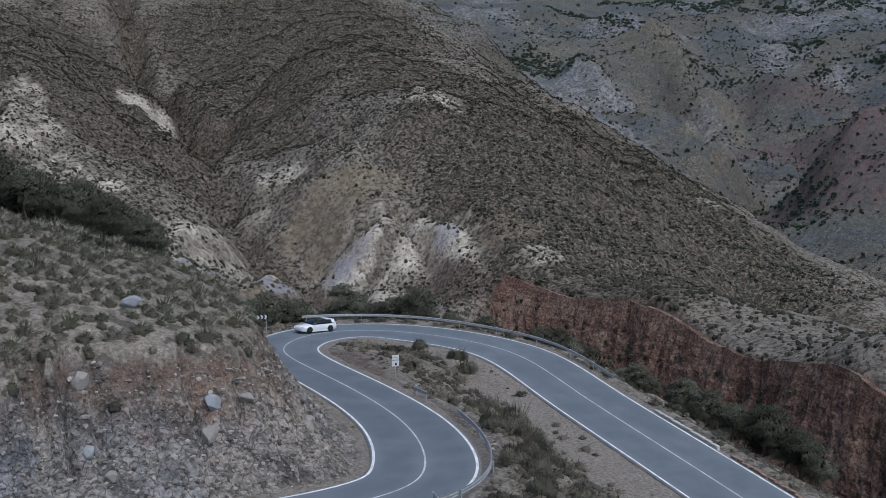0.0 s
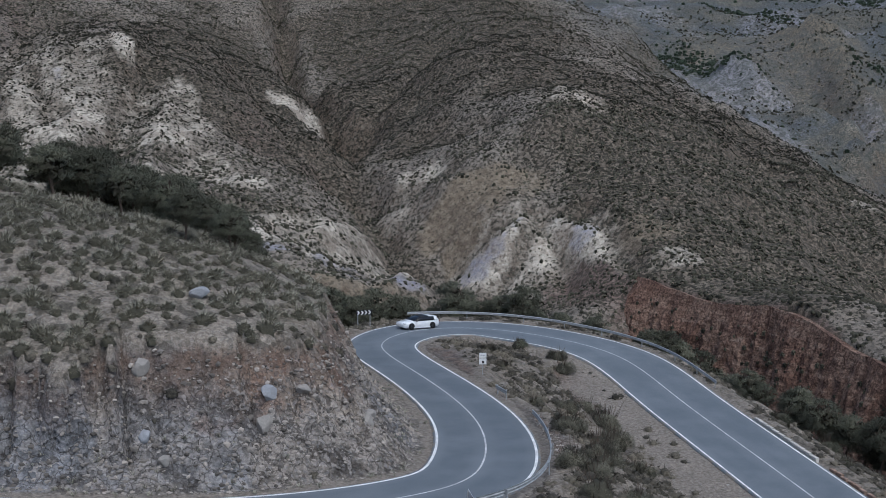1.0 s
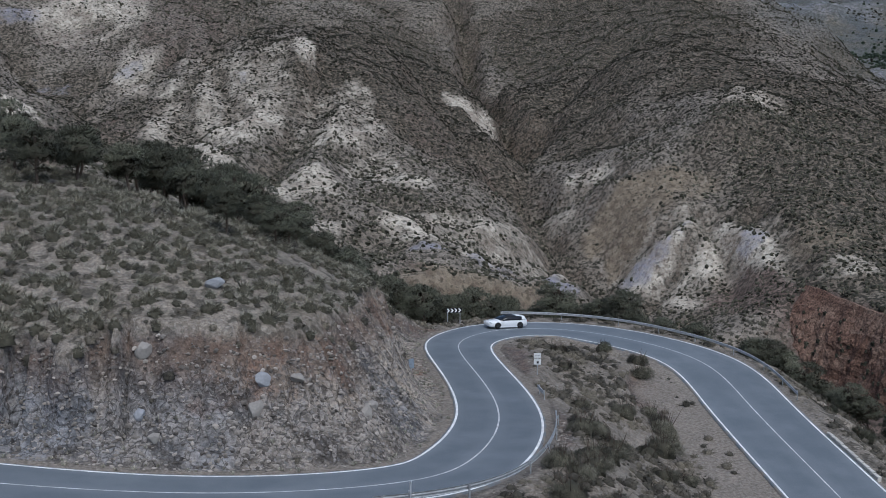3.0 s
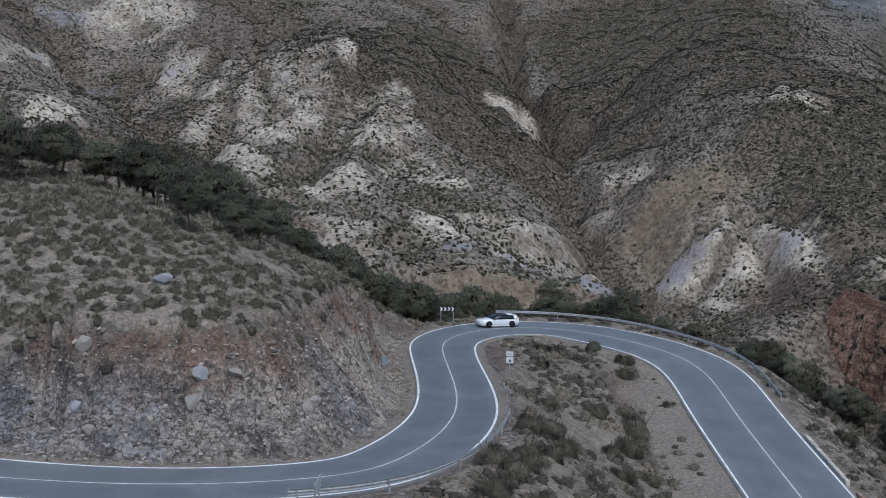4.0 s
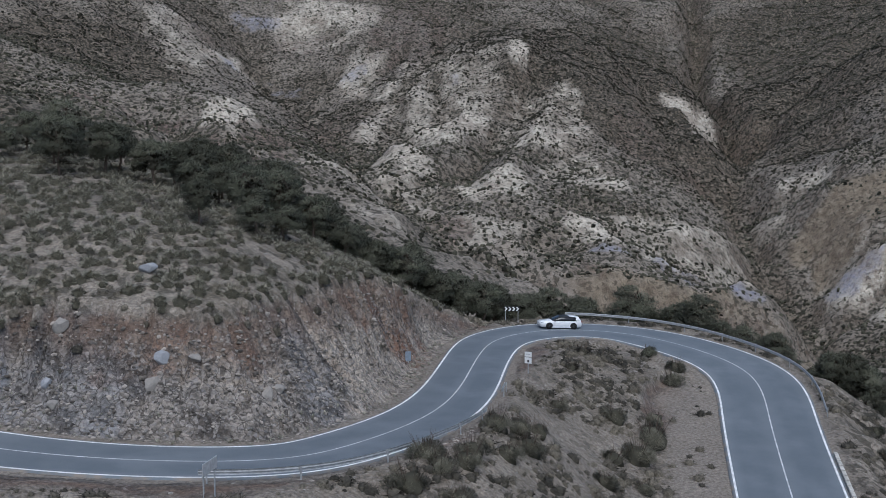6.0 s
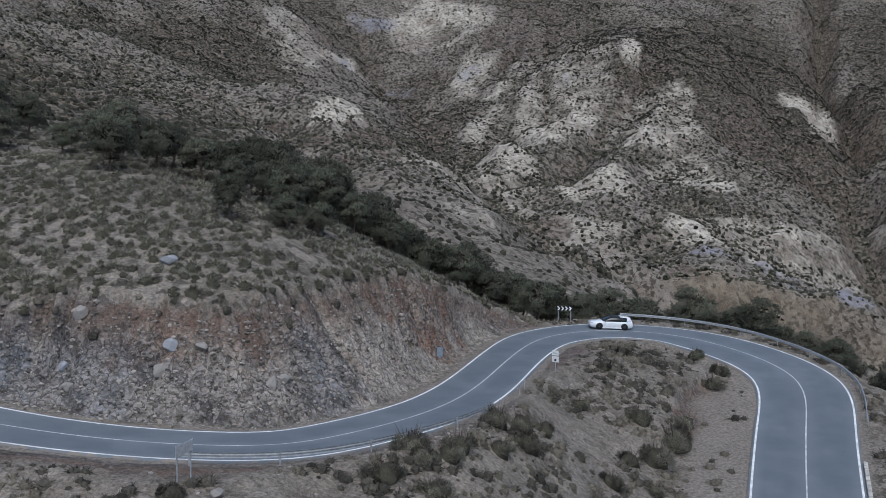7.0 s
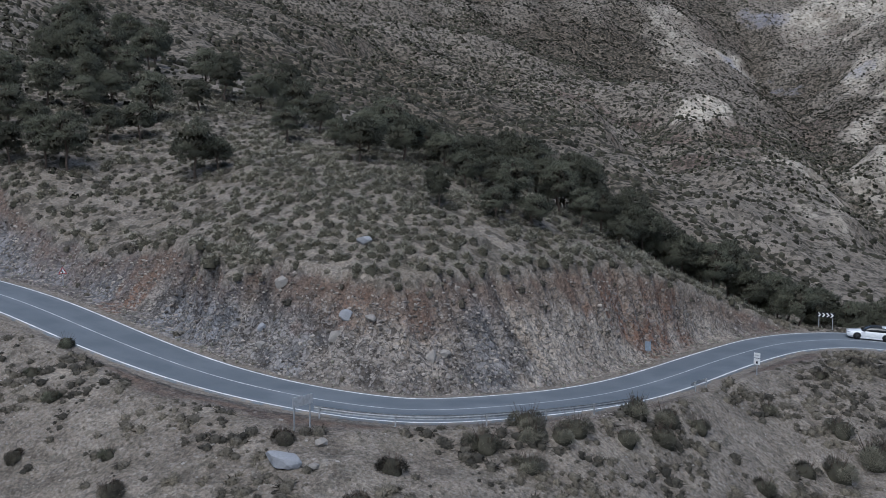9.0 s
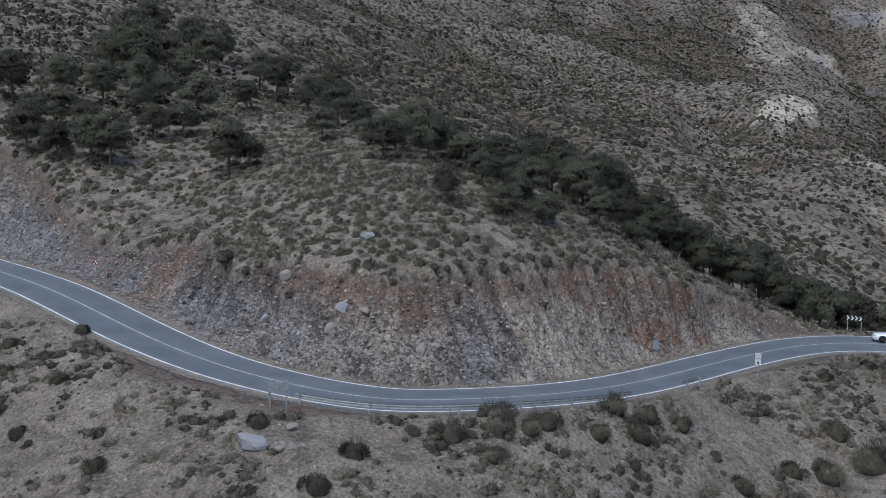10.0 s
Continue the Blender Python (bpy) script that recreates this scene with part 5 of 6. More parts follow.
# ---- larger bushes ----
def strands(count, seed):
    """A loose bush of fine upright twigs in several lobes, ragged outside."""
    r = np.random.default_rng(seed)
    lobes = np.c_[r.uniform(-0.33, 0.33, (7, 2)), r.uniform(0.55, 1.0, 7)]
    v, f = [], []
    for _ in range(count):
        lx, ly, tall = lobes[r.integers(7)]
        d = r.normal(size=3)
        d[2] = abs(d[2]) + 0.1
        d /= np.linalg.norm(d)
        q = np.array([lx, ly, 0.02]) + d * r.uniform(0.35, 1.0) ** 0.5 * np.array([0.23, 0.23, 0.55 * tall])
        u = d + 0.45 * r.normal(size=3) + np.array([0, 0, 0.5])
        u /= np.linalg.norm(u)
        w = np.cross(u, r.normal(size=3))
        w /= np.linalg.norm(w) + 1e-6
        long = r.uniform(0.04, 0.11)
        n = len(v)
        v += [q - w * 0.006, q + w * 0.006, q + u * long]
        f.append((n, n + 1, n + 2))
    return np.array(v), np.array(f)


def broom_forms(seed, count=620):
    r = np.random.default_rng(seed)
    v2, f2 = strands(count, seed)
    v1, f1 = dome(8, 3, seed)
    v, f = np.concatenate([v1 * np.array([0.62, 0.62, 0.85]), v2]), np.concatenate([f1, f2 + len(v1)])
    stems = bmesh.new()
    for _ in range(26):
        a, l = r.uniform(0, 2 * math.pi), r.uniform(0.1, 0.5)
        tube(stems, (0.05 * math.cos(a), 0.05 * math.sin(a), -0.08), (l * math.cos(a), l * math.sin(a), r.uniform(0.45, 0.85)), 0.010, 0.003, 4)
    return stems, v, f, len(f1)


BUSH_SETS = [("broom_bush", BROOM, "tall grey-green broom bush beside the guardrail", [(-4.1, 62.2, 2.7), (-1.0, 68.2, 2.3), (1.9, 76.8, 2.5), (2.6, 74.6, 2.3), (3.2, 79.8, 2.2), (-2.6, 65.2, 2.2), (1.2, 71.5, 2.2), (-1.4, 62.6, 2.0), (10.0, 93.9, 2.6), (0.4, 75.0, 2.4), (5.0, 91.0, 1.8), (-3.6, 66.4, 2.4), (-1.2, 66.8, 2.1)]),
             ("broom_bush", BROOM, "wide twiggy broom bush at the foot of the bank", [(12.8, 92.6, 4.2), (13.8, 98.0, 2.6), (11.2, 88.0, 3.0), (9.2, 86.0, 2.4), (8.0, 79.5, 2.2), (16.6, 108.6, 2.6), (17.4, 111.6, 2.2), (11.2, 82.6, 2.0)]),
             ("broom_bush", HEATH, "dry brown bush on the stony slope", [(-6.6, 55.8, 2.0), (-5.8, 51.8, 2.1), (8.0, 108.0, 1.7), (-20, 47, 1.9), (-30, 48, 1.7), (2, 55, 2.0), (6.5, 101.0, 1.5), (-13.5, 54.6, 1.7)]),
             ("round_bush", PINE, "dense dark green bush at the road's edge", [(15.2, 116.6, 2.2), (-38.4, 58.9, 1.7), (31.0, 83.0, 1.7), (33, 95, 2.6), (36, 89, 3.0), (38, 82, 2.6), (41, 98, 3.2), (34.5, 104, 2.0), (-44.3, 54.2, 1.7), (-42.2, 54.9, 1.6), (-36.6, 54.6, 1.5), (-32.4, 52.9, 1.7), (-38.3, 52.2, 1.6), (-33.9, 48.7, 2.0), (-23.5, 49.9, 1.3), (-50, 54, 1.8), (30.4, 78, 1.6)])]
for n, (name, mat, label, spots_here) in enumerate(BUSH_SETS):
    kinds_here = []
    for k in range(2):
        b = thing(name, pose(0, 0, 0), label, "bush", "larger bushes")
        stems, v, f, inside = broom_forms(300 + 7 * n + k, 5200 if mat is PINE else 4600)
        part("twigwork", stems, BARK, b, "thin bare twigs")
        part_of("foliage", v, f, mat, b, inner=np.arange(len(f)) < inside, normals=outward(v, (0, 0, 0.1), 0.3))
        kinds_here.append(b)
    for i, (x, y, w) in enumerate(spots_here):
        m = pose(x, y, ground_z(x, y) - 0.05, 0, 0, rng.uniform(0, 360)) @ Matrix.Diagonal((w, w, w * rng.uniform(0.72, 0.9), 1))
        if i < 2:
            kinds_here[i].matrix_basis = m
        else:
            copy_thing(kinds_here[i % 2], pose(0, 0, 0)).matrix_basis = m


# ---- boulders and large stones ----
def boulder(at, size, turn, mat, label, seed, sink=0.25):
    r = np.random.default_rng(seed)
    bm = bmesh.new()
    bmesh.ops.create_icosphere(bm, subdivisions=3, radius=0.5)
    cuts = []
    for _ in range(11):
        n = r.normal(size=3)
        cuts.append((n / np.linalg.norm(n), r.uniform(0.26, 0.42)))
    for v in bm.verts:
        p = np.array(v.co)
        for n, d in cuts:
            p = p - max(0.0, p @ n - d) * n
        p = p * (1 + 0.05 * noise.noise(Vector(p * 6 + seed)))
        v.co = p * np.array(size)
    z = ground_z(*at)
    me = bpy.data.meshes.new("boulder")
    bm.to_mesh(me)
    bm.free()
    me.materials.append(mat)
    ob = new("boulder", me)
    ob.matrix_basis = pose(at[0], at[1], z + size[2] * (0.5 - sink), *turn)
    return tagged(ob, label, "rock", "boulders")


boulder((-11.7, 52.3), (2.5, 1.7, 1.1), (8, 6, 20), ROCK_BLUE, "large flat blue-grey boulder among heath", 1)
boulder((-11.4, 55.5), (0.9, 0.8, 0.7), (0, 10, 50), ROCK, "pale rounded boulder below the guardrail", 2)
boulder((-9.9, 52.9), (0.8, 0.6, 0.5), (0, 0, 80), ROCK, "small pale boulder beside the large one", 3)
boulder((-21.0, 69.1), (1.5, 0.9, 1.5), (-25, 10, 10), ROCK, "pale square slab stuck in the road cut", 4, 0.5)
boulder((-20.6, 69.9), (1.2, 0.9, 1.2), (-30, 0, 35), ROCK_BLUE, "blue-grey block high in the road cut", 5, 0.5)
boulder((-27.4, 70.6), (1.1, 0.8, 1.3), (-20, 0, 0), ROCK, "white angular rock high in the road cut", 6, 0.5)
boulder((-14.5, 71.8), (1.0, 0.8, 1.6), (-25, 15, 20), ROCK, "long tan rock leaning in the road cut", 7, 0.5)
boulder((-13.9, 73.0), (1.1, 0.8, 0.9), (-20, 0, 50), ROCK, "rounded tan rock in the road cut", 8, 0.5)
boulder((-18.6, 70.2), (0.9, 0.7, 0.7), (-20, 0, 10), ROCK, "grey stone below the grass rim", 9, 0.45)
boulder((-23.5, 76.2), (1.4, 1.0, 0.9), (0, 0, 30), ROCK_BLUE, "blue-grey rock between grass tussocks", 10)
boulder((-27.5, 68.3), (0.8, 0.7, 0.9), (-20, 0, 0), ROCK_BLUE, "bluish stone in the lower road cut", 11, 0.45)
boulder((-26.6, 67.2), (0.9, 0.7, 0.7), (-10, 0, 40), ROCK, "brown stone in the lower road cut", 12, 0.4)


# ---- guardrails ----
def guardrail(offs, s0, s1, label, post_gap, ends=True, high=0.72):
    """A W-beam on steel posts along the road; offs(s) is its offset from the middle of the road."""
    a = road_at((s0 + s1) / 2, offs((s0 + s1) / 2))
    top = thing("guardrail", pose(a[0], a[1], a[2]), label, "guardrail", "guardrails")
    back = top.matrix_basis.inverted()
    wave = [(-0.155, 0.0), (-0.13, 0.045), (-0.06, 0.06), (-0.03, 0.01), (0.0, 0.0), (0.03, 0.01), (0.06, 0.06), (0.13, 0.045), (0.155, 0.0)]
    sign = 1 if offs((s0 + s1) / 2) > 0 else -1
    rows = []
    steps = np.arange(s0, s1 + 0.01, 0.5)
    for thick in (0.0, 0.02):
        for s in steps:
            rows.append([back @ Vector(road_at(s, offs(s) - sign * (p - thick), high - 0.155 + q)) for q, p in wave])
    v = np.array(rows, float)
    n, k = len(steps), len(wave)
    i = np.arange(2 * n * k).reshape(2, n, k)
    f = [np.stack([i[0, :-1, :-1], i[0, :-1, 1:], i[0, 1:, 1:], i[0, 1:, :-1]], -1).reshape(-1, 4), np.stack([i[1, :-1, :-1], i[1, 1:, :-1], i[1, 1:, 1:], i[1, :-1, 1:]], -1).reshape(-1, 4)]
    for e in (0, k - 1):
        f.append(np.stack([i[0, :-1, e], i[0, 1:, e], i[1, 1:, e], i[1, :-1, e]], -1))
    part_of("beam", v.reshape(-1, 3), np.concatenate(f), STEEL, top, "corrugated galvanised steel beam")
    for s in np.arange(s0 + 0.4, s1, post_gap):
        p, t = road_at(s, offs(s) + sign * 0.12), road_at(s + 0.1, offs(s)) - road_at(s, offs(s))
        bm = bmesh.new()
        turn = Matrix.Rotation(math.atan2(t[1], t[0]), 4, "Z")
        foot = min(ground_z(p[0], p[1]) - 0.25, p[2] - 0.2) - p[2]
        box(bm, (0.10, 0.06, high - foot), (0, 0, (high + foot) / 2), 0.008)
        box(bm, (0.08, 0.12, 0.2), (0, -sign * 0.05, high - 0.16), 0.006)
        bmesh.ops.transform(bm, matrix=back @ Matrix.Translation(p) @ turn, verts=bm.verts)
        part("post", bm, STEEL, top)
    return top


outer_off = lambda s: float(np.interp(s, [137.3, 143, 150, 158, 164, 170.6], [7.2, 6.3, 5.7, 5.3, 5.1, 4.95]))
guardrail(outer_off, 137.3, 170.6, "galvanised steel guardrail round the outside of the hairpin", 4.0, high=0.78)
inner_off = lambda s: -half_width(s) - float(np.interp(s, [66, 80, 88, 97.5], [0.75, 0.85, 0.95, 0.7]))
guardrail(inner_off, 66.2, 88.6, "galvanised steel guardrail along the valley side", 4.0)
guardrail(inner_off, 94.6, 97.2, "short stub of galvanised steel guardrail", 2.0)


# ---- low wall beside the lower leg ----
wall = thing("low_wall", pose(*road_at(183.5, 4.5)), "low pale concrete wall beside the road", "wall")
wall_back = wall.matrix_basis.inverted()
CONCRETE = plain_material("concrete", (0.56, 0.53, 0.48), 0.9, 0, 0.2, 0.3, 1.5)
BRICKISH = plain_material("rough_masonry", (0.36, 0.25, 0.19), 0.95, 0, 0.15, 0.45, 2.0)
for n, s in enumerate(np.arange(179.2, 188.4, 1.02)):
    p, t = road_at(s + 0.5, half_width(s) + 0.42), road_at(s + 1, 4) - road_at(s, 4)
    bm = box(bmesh.new(), (1.0, 0.30, 0.46), (0, 0, 0.01 + 0.01 * (n % 3)), 0.03)
    bmesh.ops.transform(bm, matrix=wall_back @ Matrix.Translation(p) @ Matrix.Rotation(math.atan2(t[1], t[0]), 4, "Z"), verts=bm.verts)
    part("block", bm, CONCRETE, wall)
kerb = thing("masonry_kerb", pose(*road_at(196, 4.5)), "broken reddish masonry kerb beside the road", "kerb")
kerb_back = kerb.matrix_basis.inverted()
for n, s in enumerate(np.arange(191.0, 203.0, 0.82)):
    p, t = road_at(s + 0.5, half_width(s) + 0.5 + 0.08 * math.sin(n * 2.3)), road_at(s + 1, 4) - road_at(s, 4)
    bm = box(bmesh.new(), (0.74, 0.26, 0.36), (0, 0, -0.02 + 0.03 * math.sin(n * 1.7)), 0.05)
    bmesh.ops.transform(bm, matrix=kerb_back @ Matrix.Translation(p) @ Matrix.Rotation(math.atan2(t[1], t[0]) + 0.1 * math.sin(n), 4, "Z"), verts=bm.verts)
    part("stone", bm, BRICKISH, kerb)


# ---- signs ----
WHITE = plain_material("sign_white", (0.80, 0.80, 0.79), 0.45, 0, 0.4, 0.12, 5.0)
BLACK = plain_material("sign_black", (0.02, 0.02, 0.022), 0.5, 0, 0.4, 0.1, 5.0)
RED = plain_material("sign_red", (0.33, 0.045, 0.045), 0.45, 0, 0.4, 0.15, 5.0)
BLUE = plain_material("faded_blue_plate", (0.25, 0.30, 0.36), 0.55, 0, 0.35, 0.25, 4.0)
GREY_BACK = plain_material("bare_plate", (0.62, 0.63, 0.65), 0.5, 0.4, 0.4, 0.2, 4.0)


def flat(points, depth, at_y):
    """A plate from an outline in x and z, facing -y."""
    bm = bmesh.new()
    front = [bm.verts.new((x, at_y, z)) for x, z in points]
    rear = [bm.verts.new((x, at_y + depth, z)) for x, z in points]
    bm.faces.new(front)
    bm.faces.new(rear[::-1])
    for i in range(len(points)):
        j = (i + 1) % len(points)
        bm.faces.new((front[j], front[i], rear[i], rear[j]))
    bmesh.ops.recalc_face_normals(bm, faces=bm.faces)
    return bm


def aimed(x, y, z, at):
    """A pose whose -y side faces the place at."""
    return pose(x, y, z, 0, 0, math.degrees(math.atan2(at[1] - y, at[0] - x)) + 90)


cz = ground_z(0.9, 127.4)
chevron = thing("chevron_sign", aimed(0.9, 127.4, cz, (2, 95)), "black curve sign with four white chevrons on two posts", "road sign")
up = 0.5 - cz
part("panel", box(bmesh.new(), (1.9, 0.03, 0.56), (0, 0, up), 0.01), BLACK, chevron, "black panel")
for k in range(4):
    x = -0.72 + 0.44 * k
    part("arrow", flat([(x - 0.14, up + 0.22), (x + 0.04, up + 0.22), (x + 0.24, up), (x + 0.04, up - 0.22), (x - 0.14, up - 0.22), (x + 0.06, up)], 0.006, -0.024), WHITE, chevron, "white chevron arrow")
for x in (-0.72, 0.72):
    part("post", box(bmesh.new(), (0.08, 0.05, up + 0.5), (x, 0.045, (up - 0.1) / 2), 0.006), STEEL, chevron)

kz = ground_z(2.6, 95.7)
km = thing("distance_marker", aimed(2.6, 95.7, kz, (-16, 40)), "small white kilometre marker plate with dark bars", "road sign")
up = 1.9 - kz
part("upper_plate", box(bmesh.new(), (0.62, 0.03, 0.42), (0, 0, up + 0.28), 0.012), WHITE, km, "white upper plate")
part("lower_plate", box(bmesh.new(), (0.62, 0.03, 0.52), (0, 0, up - 0.26), 0.012), WHITE, km, "white lower plate")
part("mark", box(bmesh.new(), (0.40, 0.006, 0.09), (0, -0.021, up + 0.28)), GREY_BACK, km, "grey bar")
part("mark", box(bmesh.new(), (0.17, 0.006, 0.20), (0.02, -0.021, up - 0.32)), BLACK, km, "black bar")
part("post", box(bmesh.new(), (0.07, 0.05, up + 0.6), (0, 0.045, (up + 0.1) / 2), 0.006), STEEL, km)

tz = min(ground_z(-53.9, 71.0), 6.9)
tri = thing("warning_sign", aimed(-53.9, 71.0, tz, (-20, 50)), "red-rimmed white triangular bend warning sign", "road sign")
up = max(7.9 - tz, 1.3)
rim3 = lambda r: [(r * math.sin(a), r * math.cos(a)) for a in (0, 2 * math.pi / 3, 4 * math.pi / 3)]
part("rim", flat([(x, up + z) for x, z in rim3(0.46)], 0.02, 0.0), RED, tri, "red rim")
part("field", flat([(x, up + z) for x, z in rim3(0.31)], 0.006, -0.008), WHITE, tri, "white field")
part("symbol", flat([(-0.05, up - 0.15), (0.05, up - 0.15), (0.05, up - 0.02), (-0.07, up + 0.07), (-0.02, up + 0.12), (-0.19, up + 0.13), (-0.16, up - 0.02), (-0.12, up + 0.02), (-0.04, up - 0.05)], 0.005, -0.014), BLACK, tri, "black bend arrow")
part("post", box(bmesh.new(), (0.07, 0.05, up + 0.8), (0, 0.05, (up - 0.2) / 2), 0.006), STEEL, tri)

bz = ground_z(-8.0, 98.2)
blue = thing("marker_post", aimed(-8.0, 98.2, bz - 0.1, (10, 40)), "faded blue plate on a short post at the cut's foot", "marker")
part("plate", box(bmesh.new(), (0.52, 0.03, 0.86), (0, 0, 0.75), 0.012), BLUE, blue, "faded blue plate")
part("post", box(bmesh.new(), (0.07, 0.05, 1.2), (0, 0.042, 0.5), 0.006), STEEL, blue)

wz = ground_z(-13.7, 56.5)
board = thing("direction_board", pose(-13.7, 56.5, wz, 0, 0, 80), "pale blank road board on two posts below the guardrail", "road sign")
up = 4.8 - wz
part("board", box(bmesh.new(), (1.6, 0.03, 0.62), (0, 0, up), 0.012), GREY_BACK, board, "pale board with a bare back")
for x in (-0.62, 0.62):
    part("post", box(bmesh.new(), (0.07, 0.07, up + 0.58), (x, 0.052, (up - 0.02) / 2), 0.008), STEEL, board)


# ---- car ----
CAR_WHITE, _n, _l, _b = material("white_car_paint", 0.25, 0, 0.5)
_b.inputs["Base Color"].default_value = (0.80, 0.81, 0.82, 1)
_b.inputs["Coat Weight"].default_value = 0.6
_l.new(n_range(_n, _l, n_noise(_n, _l, n_place(_n), 3, 4), 0.3, 0.7, 0.2, 0.34), _b.inputs["Roughness"])
CAR_GLASS, _n, _l, _b = material("dark_car_glass", 0.06, 0, 0.6)
_b.inputs["Base Color"].default_value = (0.012, 0.013, 0.015, 1)
TRIM = plain_material("black_trim", (0.02, 0.02, 0.021), 0.5, 0, 0.4, 0.2, 6)
RUBBER = plain_material("tyre_rubber", (0.022, 0.022, 0.022), 0.85, 0, 0.3, 0.3, 6)
RIM = plain_material("dark_alloy", (0.09, 0.09, 0.095), 0.35, 0.8, 0.5, 0.2, 6)
LAMP_CLEAR = plain_material("headlamp_glass", (0.55, 0.57, 0.60), 0.15, 0.2, 0.6, 0.1, 6)
LAMP_RED = plain_material("tail_lamp", (0.22, 0.015, 0.015), 0.2, 0, 0.6, 0.1, 6)


def loft(rows, close=False):
    """A skin over cross-sections of equal length, mirrored in y, with flat ends."""
    bm = bmesh.new()
    rings = []
    for x, half in rows:
        ring = [bm.verts.new((x, y, z)) for y, z in half] + [bm.verts.new((x, -y, z)) for y, z in half[::-1] if y > 1e-4]
        rings.append(ring)
    for a, b in zip(rings, rings[1:]):
        for i in range(len(a)):
            j = (i + 1) % len(a)
            bm.faces.new((a[i], a[j], b[j], b[i]))
    bm.faces.new(rings[0])
    bm.faces.new(rings[-1][::-1])
    bmesh.ops.recalc_face_normals(bm, faces=bm.faces)
    return bm


def car_section(w, bot, top):
    return [(0.0, bot), (w * 0.86, bot), (w * 0.97, bot + 0.07), (w, bot + 0.30), (w * 0.985, (bot + top) / 2 + 0.12), (w * 0.95, top - 0.09), (w * 0.86, top - 0.01), (0.0, top + 0.035)]


car_at, car_to = road_at(137.0, 1.15), road_at(133.0, 1.75)
heading = math.degrees(math.atan2(car_to[1] - car_at[1], car_to[0] - car_at[0]))
mid_car = (car_at + car_to) / 2
tilt = math.degrees(math.atan2(car_to[2] - car_at[2], 4.0))
car = thing("car", pose(mid_car[0], mid_car[1], mid_car[2] + 0.03, 0, -tilt, heading), "white estate car with a black roof on the hairpin", "car")
part("body", loft([(x, car_section(w, b, t)) for x, w, b, t in ((2.40, 0.60, 0.36, 0.60), (2.34, 0.78, 0.26, 0.70), (2.15, 0.88, 0.20, 0.77), (1.75, 0.92, 0.18, 0.84), (1.25, 0.925, 0.18, 0.90), (0.85, 0.93, 0.18, 0.94),
                                                            (0.0, 0.93, 0.18, 0.95), (-1.0, 0.93, 0.18, 0.97), (-1.7, 0.92, 0.20, 0.99), (-2.15, 0.88, 0.24, 1.0), (-2.34, 0.82, 0.30, 0.95), (-2.40, 0.70, 0.38, 0.80))]), CAR_WHITE, car, "glossy white body", True)


def cabin(w0, z0, w1, z1):
    return [(0.0, z0), (w0, z0), (w0 * 0.97, z0 + (z1 - z0) * 0.45), (w1, z1 - 0.04), (w1 * 0.82, z1), (0.0, z1 + 0.015)]


part("cabin_glass", loft([(x, cabin(w0, z0, w1, z1)) for x, w0, z0, w1, z1 in ((1.0, 0.80, 0.90, 0.74, 0.97), (0.55, 0.83, 0.92, 0.68, 1.20), (0.15, 0.84, 0.92, 0.64, 1.385), (-0.6, 0.84, 0.93, 0.63, 1.43), (-1.4, 0.83, 0.94, 0.62, 1.41), (-1.75, 0.81, 0.95, 0.60, 1.37))]), CAR_GLASS, car, "tinted dark glass", True)
part("tailgate", loft([(x, cabin(w0, z0, w1, z1)) for x, w0, z0, w1, z1 in ((-1.68, 0.835, 0.93, 0.625, 1.40), (-1.95, 0.815, 0.94, 0.61, 1.365), (-2.16, 0.80, 0.95, 0.66, 1.20), (-2.30, 0.785, 0.95, 0.71, 1.02))]), CAR_WHITE, car, "white tailgate and rear quarters", True)
part("rear_window", box(bmesh.new(), (0.02, 1.12, 0.27), (-2.075, 0, 1.285), 0.008, Matrix.Rotation(-2.22, 4, "Y")), CAR_GLASS, car, "dark rear window")
part("roof_front", loft([(x, [(0.0, z - 0.03), (w, z - 0.05), (w + 0.01, z - 0.02), (w * 0.8, z + 0.012), (0.0, z + 0.03)]) for x, w, z in ((0.14, 0.62, 1.385), (-0.5, 0.63, 1.43), (-0.95, 0.63, 1.428))]), TRIM, car, "black panoramic roof", True)
part("roof_rear", loft([(x, [(0.0, z - 0.03), (w, z - 0.06), (w + 0.015, z - 0.02), (w * 0.8, z + 0.016), (0.0, z + 0.034)]) for x, w, z in ((-0.955, 0.63, 1.428), (-1.5, 0.625, 1.408), (-1.95, 0.60, 1.365), (-2.12, 0.57, 1.32))]), CAR_WHITE, car, "white rear roof and spoiler", True)
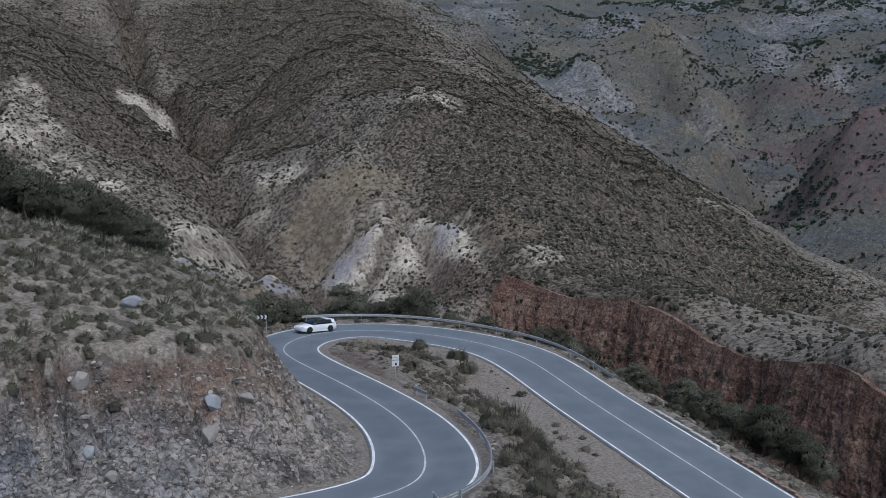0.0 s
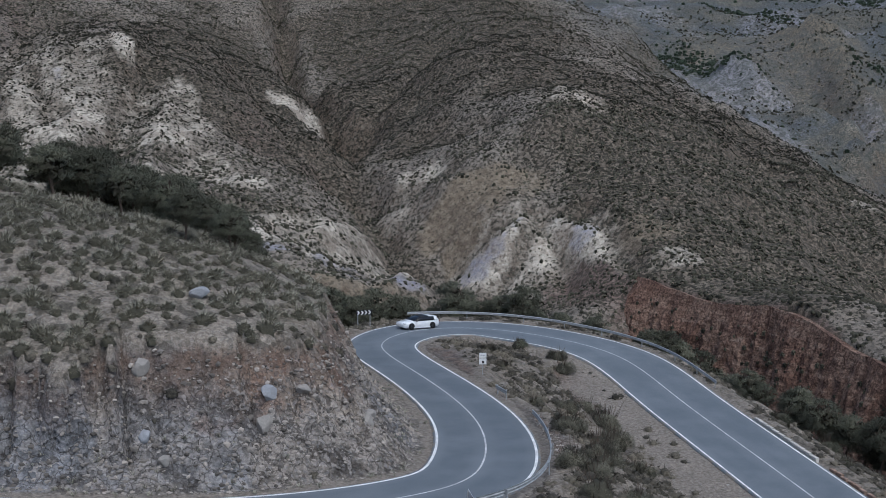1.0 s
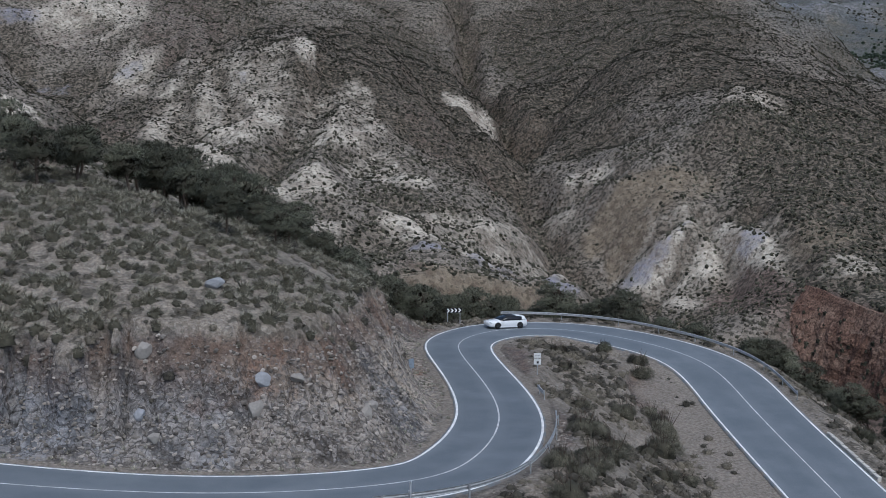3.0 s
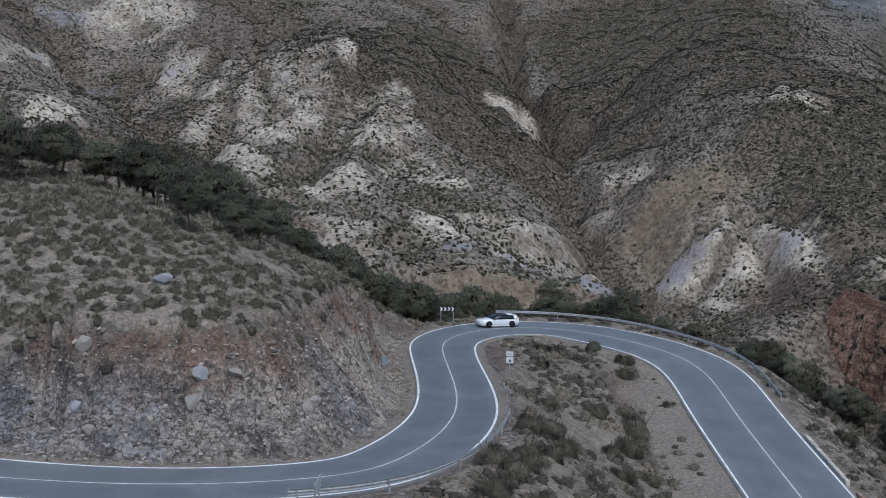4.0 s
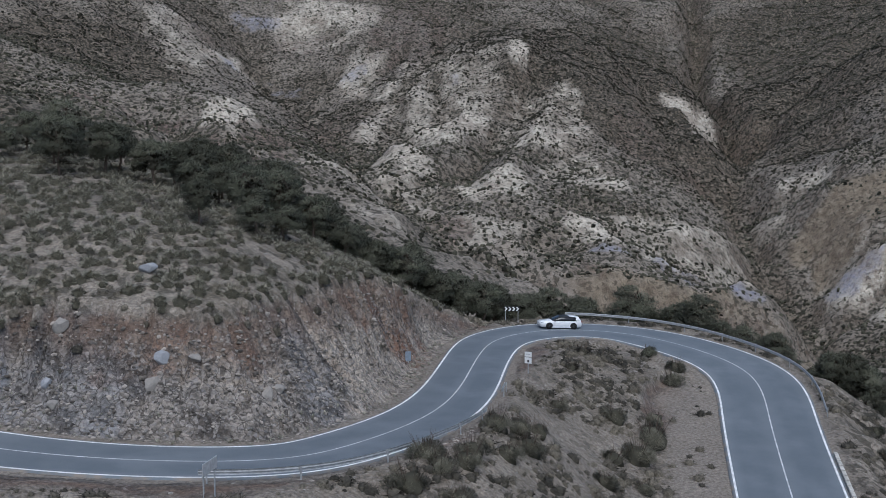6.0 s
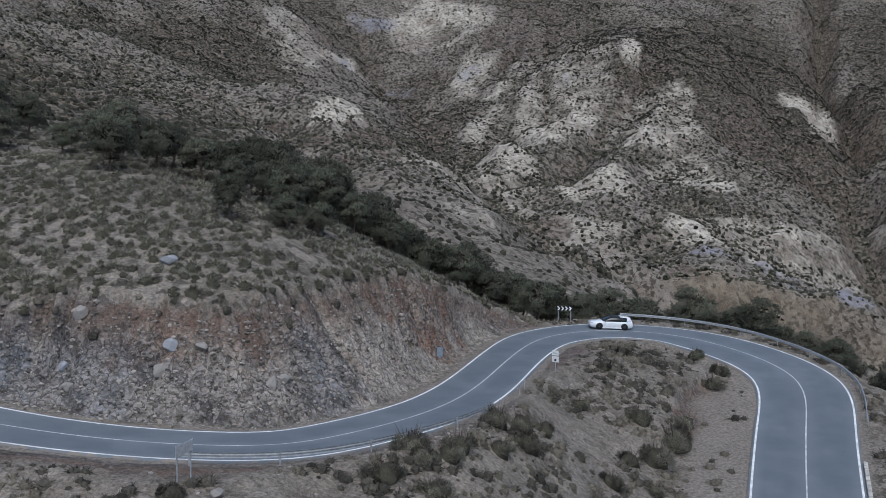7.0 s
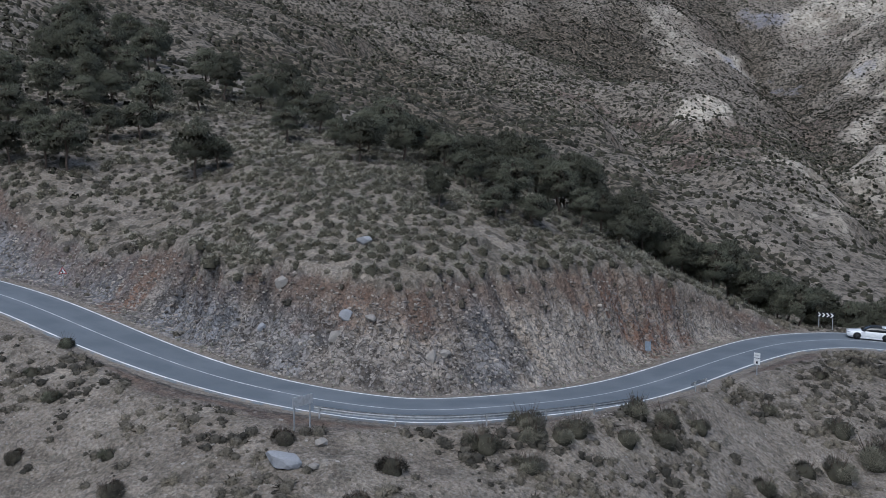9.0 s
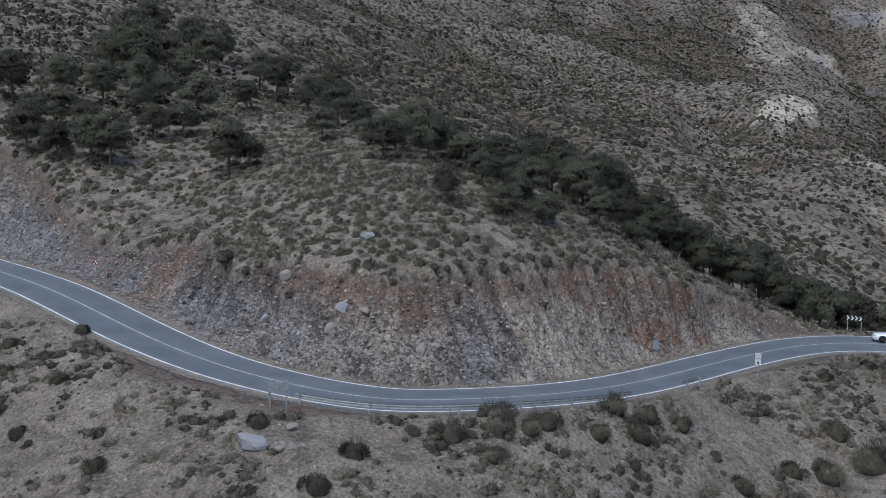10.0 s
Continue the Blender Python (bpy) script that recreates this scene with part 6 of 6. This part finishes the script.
for y in (1, -1):
    part("window_line", box(bmesh.new(), (2.5, 0.02, 0.035), (-0.55, y * 0.845, 0.955), 0.005), TRIM, car)
    bm = bmesh.new()
    tube(bm, (0.98, y * 0.79, 0.95), (0.16, y * 0.65, 1.385), 0.032, 0.03, 8)
    part("front_pillar", bm, TRIM, car)
    bm = bmesh.new()
    tube(bm, (-1.72, y * 0.80, 0.98), (-2.02, y * 0.62, 1.34), 0.15, 0.09, 8)
    part("rear_pillar", bm, CAR_WHITE, car, "white rear pillar")
    part("sill", box(bmesh.new(), (2.5, 0.06, 0.13), (0.05, y * 0.91, 0.235), 0.02), CAR_WHITE, car)
    part("mirror", box(bmesh.new(), (0.13, 0.22, 0.14), (0.78, y * 0.98, 0.98), 0.04), TRIM, car)
    part("headlight", box(bmesh.new(), (0.32, 0.36, 0.09), (2.18, y * 0.66, 0.685), 0.03, Matrix.Rotation(-y * 0.35, 4, "Z")), LAMP_CLEAR, car, "slim clear headlight")
    part("tail_light", box(bmesh.new(), (0.14, 0.5, 0.12), (-2.33, y * 0.56, 0.86), 0.03, Matrix.Rotation(y * 0.2, 4, "Z")), LAMP_RED, car, "dark red tail light")
    part("door_handle", box(bmesh.new(), (0.2, 0.03, 0.03), (-0.1, y * 0.935, 0.80), 0.008), CAR_WHITE, car)
    for x in (1.40, -1.40):
        wheel = new("wheel")
        wheel.parent = car
        wheel.location = (x, y * 0.84, 0.34)
        bm = bmesh.new()
        bmesh.ops.create_cone(bm, cap_ends=True, segments=28, radius1=0.34, radius2=0.34, depth=0.24, matrix=Matrix.Rotation(math.pi / 2, 4, "X"))
        bmesh.ops.bevel(bm, geom=[e for e in bm.edges if abs(e.verts[0].co.y - e.verts[1].co.y) < 1e-4], offset=0.045, segments=2, affect="EDGES")
        part("tyre", bm, RUBBER, wheel, "black tyre", True)
        bm = bmesh.new()
        for k in range(5):
            box(bm, (0.22, 0.02, 0.06), (0.12 * math.cos(k * 1.2566), y * 0.122, 0.12 * math.sin(k * 1.2566)), 0.005, Matrix.Rotation(-k * 1.2566, 4, "Y"))
        tube(bm, (0, y * 0.11, 0), (0, y * 0.128, 0), 0.06, 0.05, 12)
        part("rim", bm, RIM, wheel, "dark alloy spokes")
    for x in (1.40, -1.40):
        bm = bmesh.new()
        bmesh.ops.create_cone(bm, cap_ends=True, segments=28, radius1=0.40, radius2=0.40, depth=0.02, matrix=Matrix.Translation((x, y * 0.926, 0.36)) @ Matrix.Rotation(math.pi / 2, 4, "X"))
        part("wheel_arch", bm, TRIM, car)
part("grille", box(bmesh.new(), (0.10, 1.15, 0.20), (2.33, 0, 0.50), 0.04), TRIM, car, "black grille")
part("lower_intake", box(bmesh.new(), (0.10, 1.35, 0.13), (2.28, 0, 0.29), 0.03), TRIM, car)
part("number_plate", box(bmesh.new(), (0.02, 0.5, 0.11), (2.395, 0, 0.44), 0.005), WHITE, car, "blank white plate")
part("number_plate", box(bmesh.new(), (0.02, 0.5, 0.11), (-2.40, 0, 0.62), 0.005), WHITE, car, "blank white plate")
part("rear_bumper", box(bmesh.new(), (0.12, 1.5, 0.16), (-2.32, 0, 0.36), 0.04), TRIM, car, "black rear bumper insert")
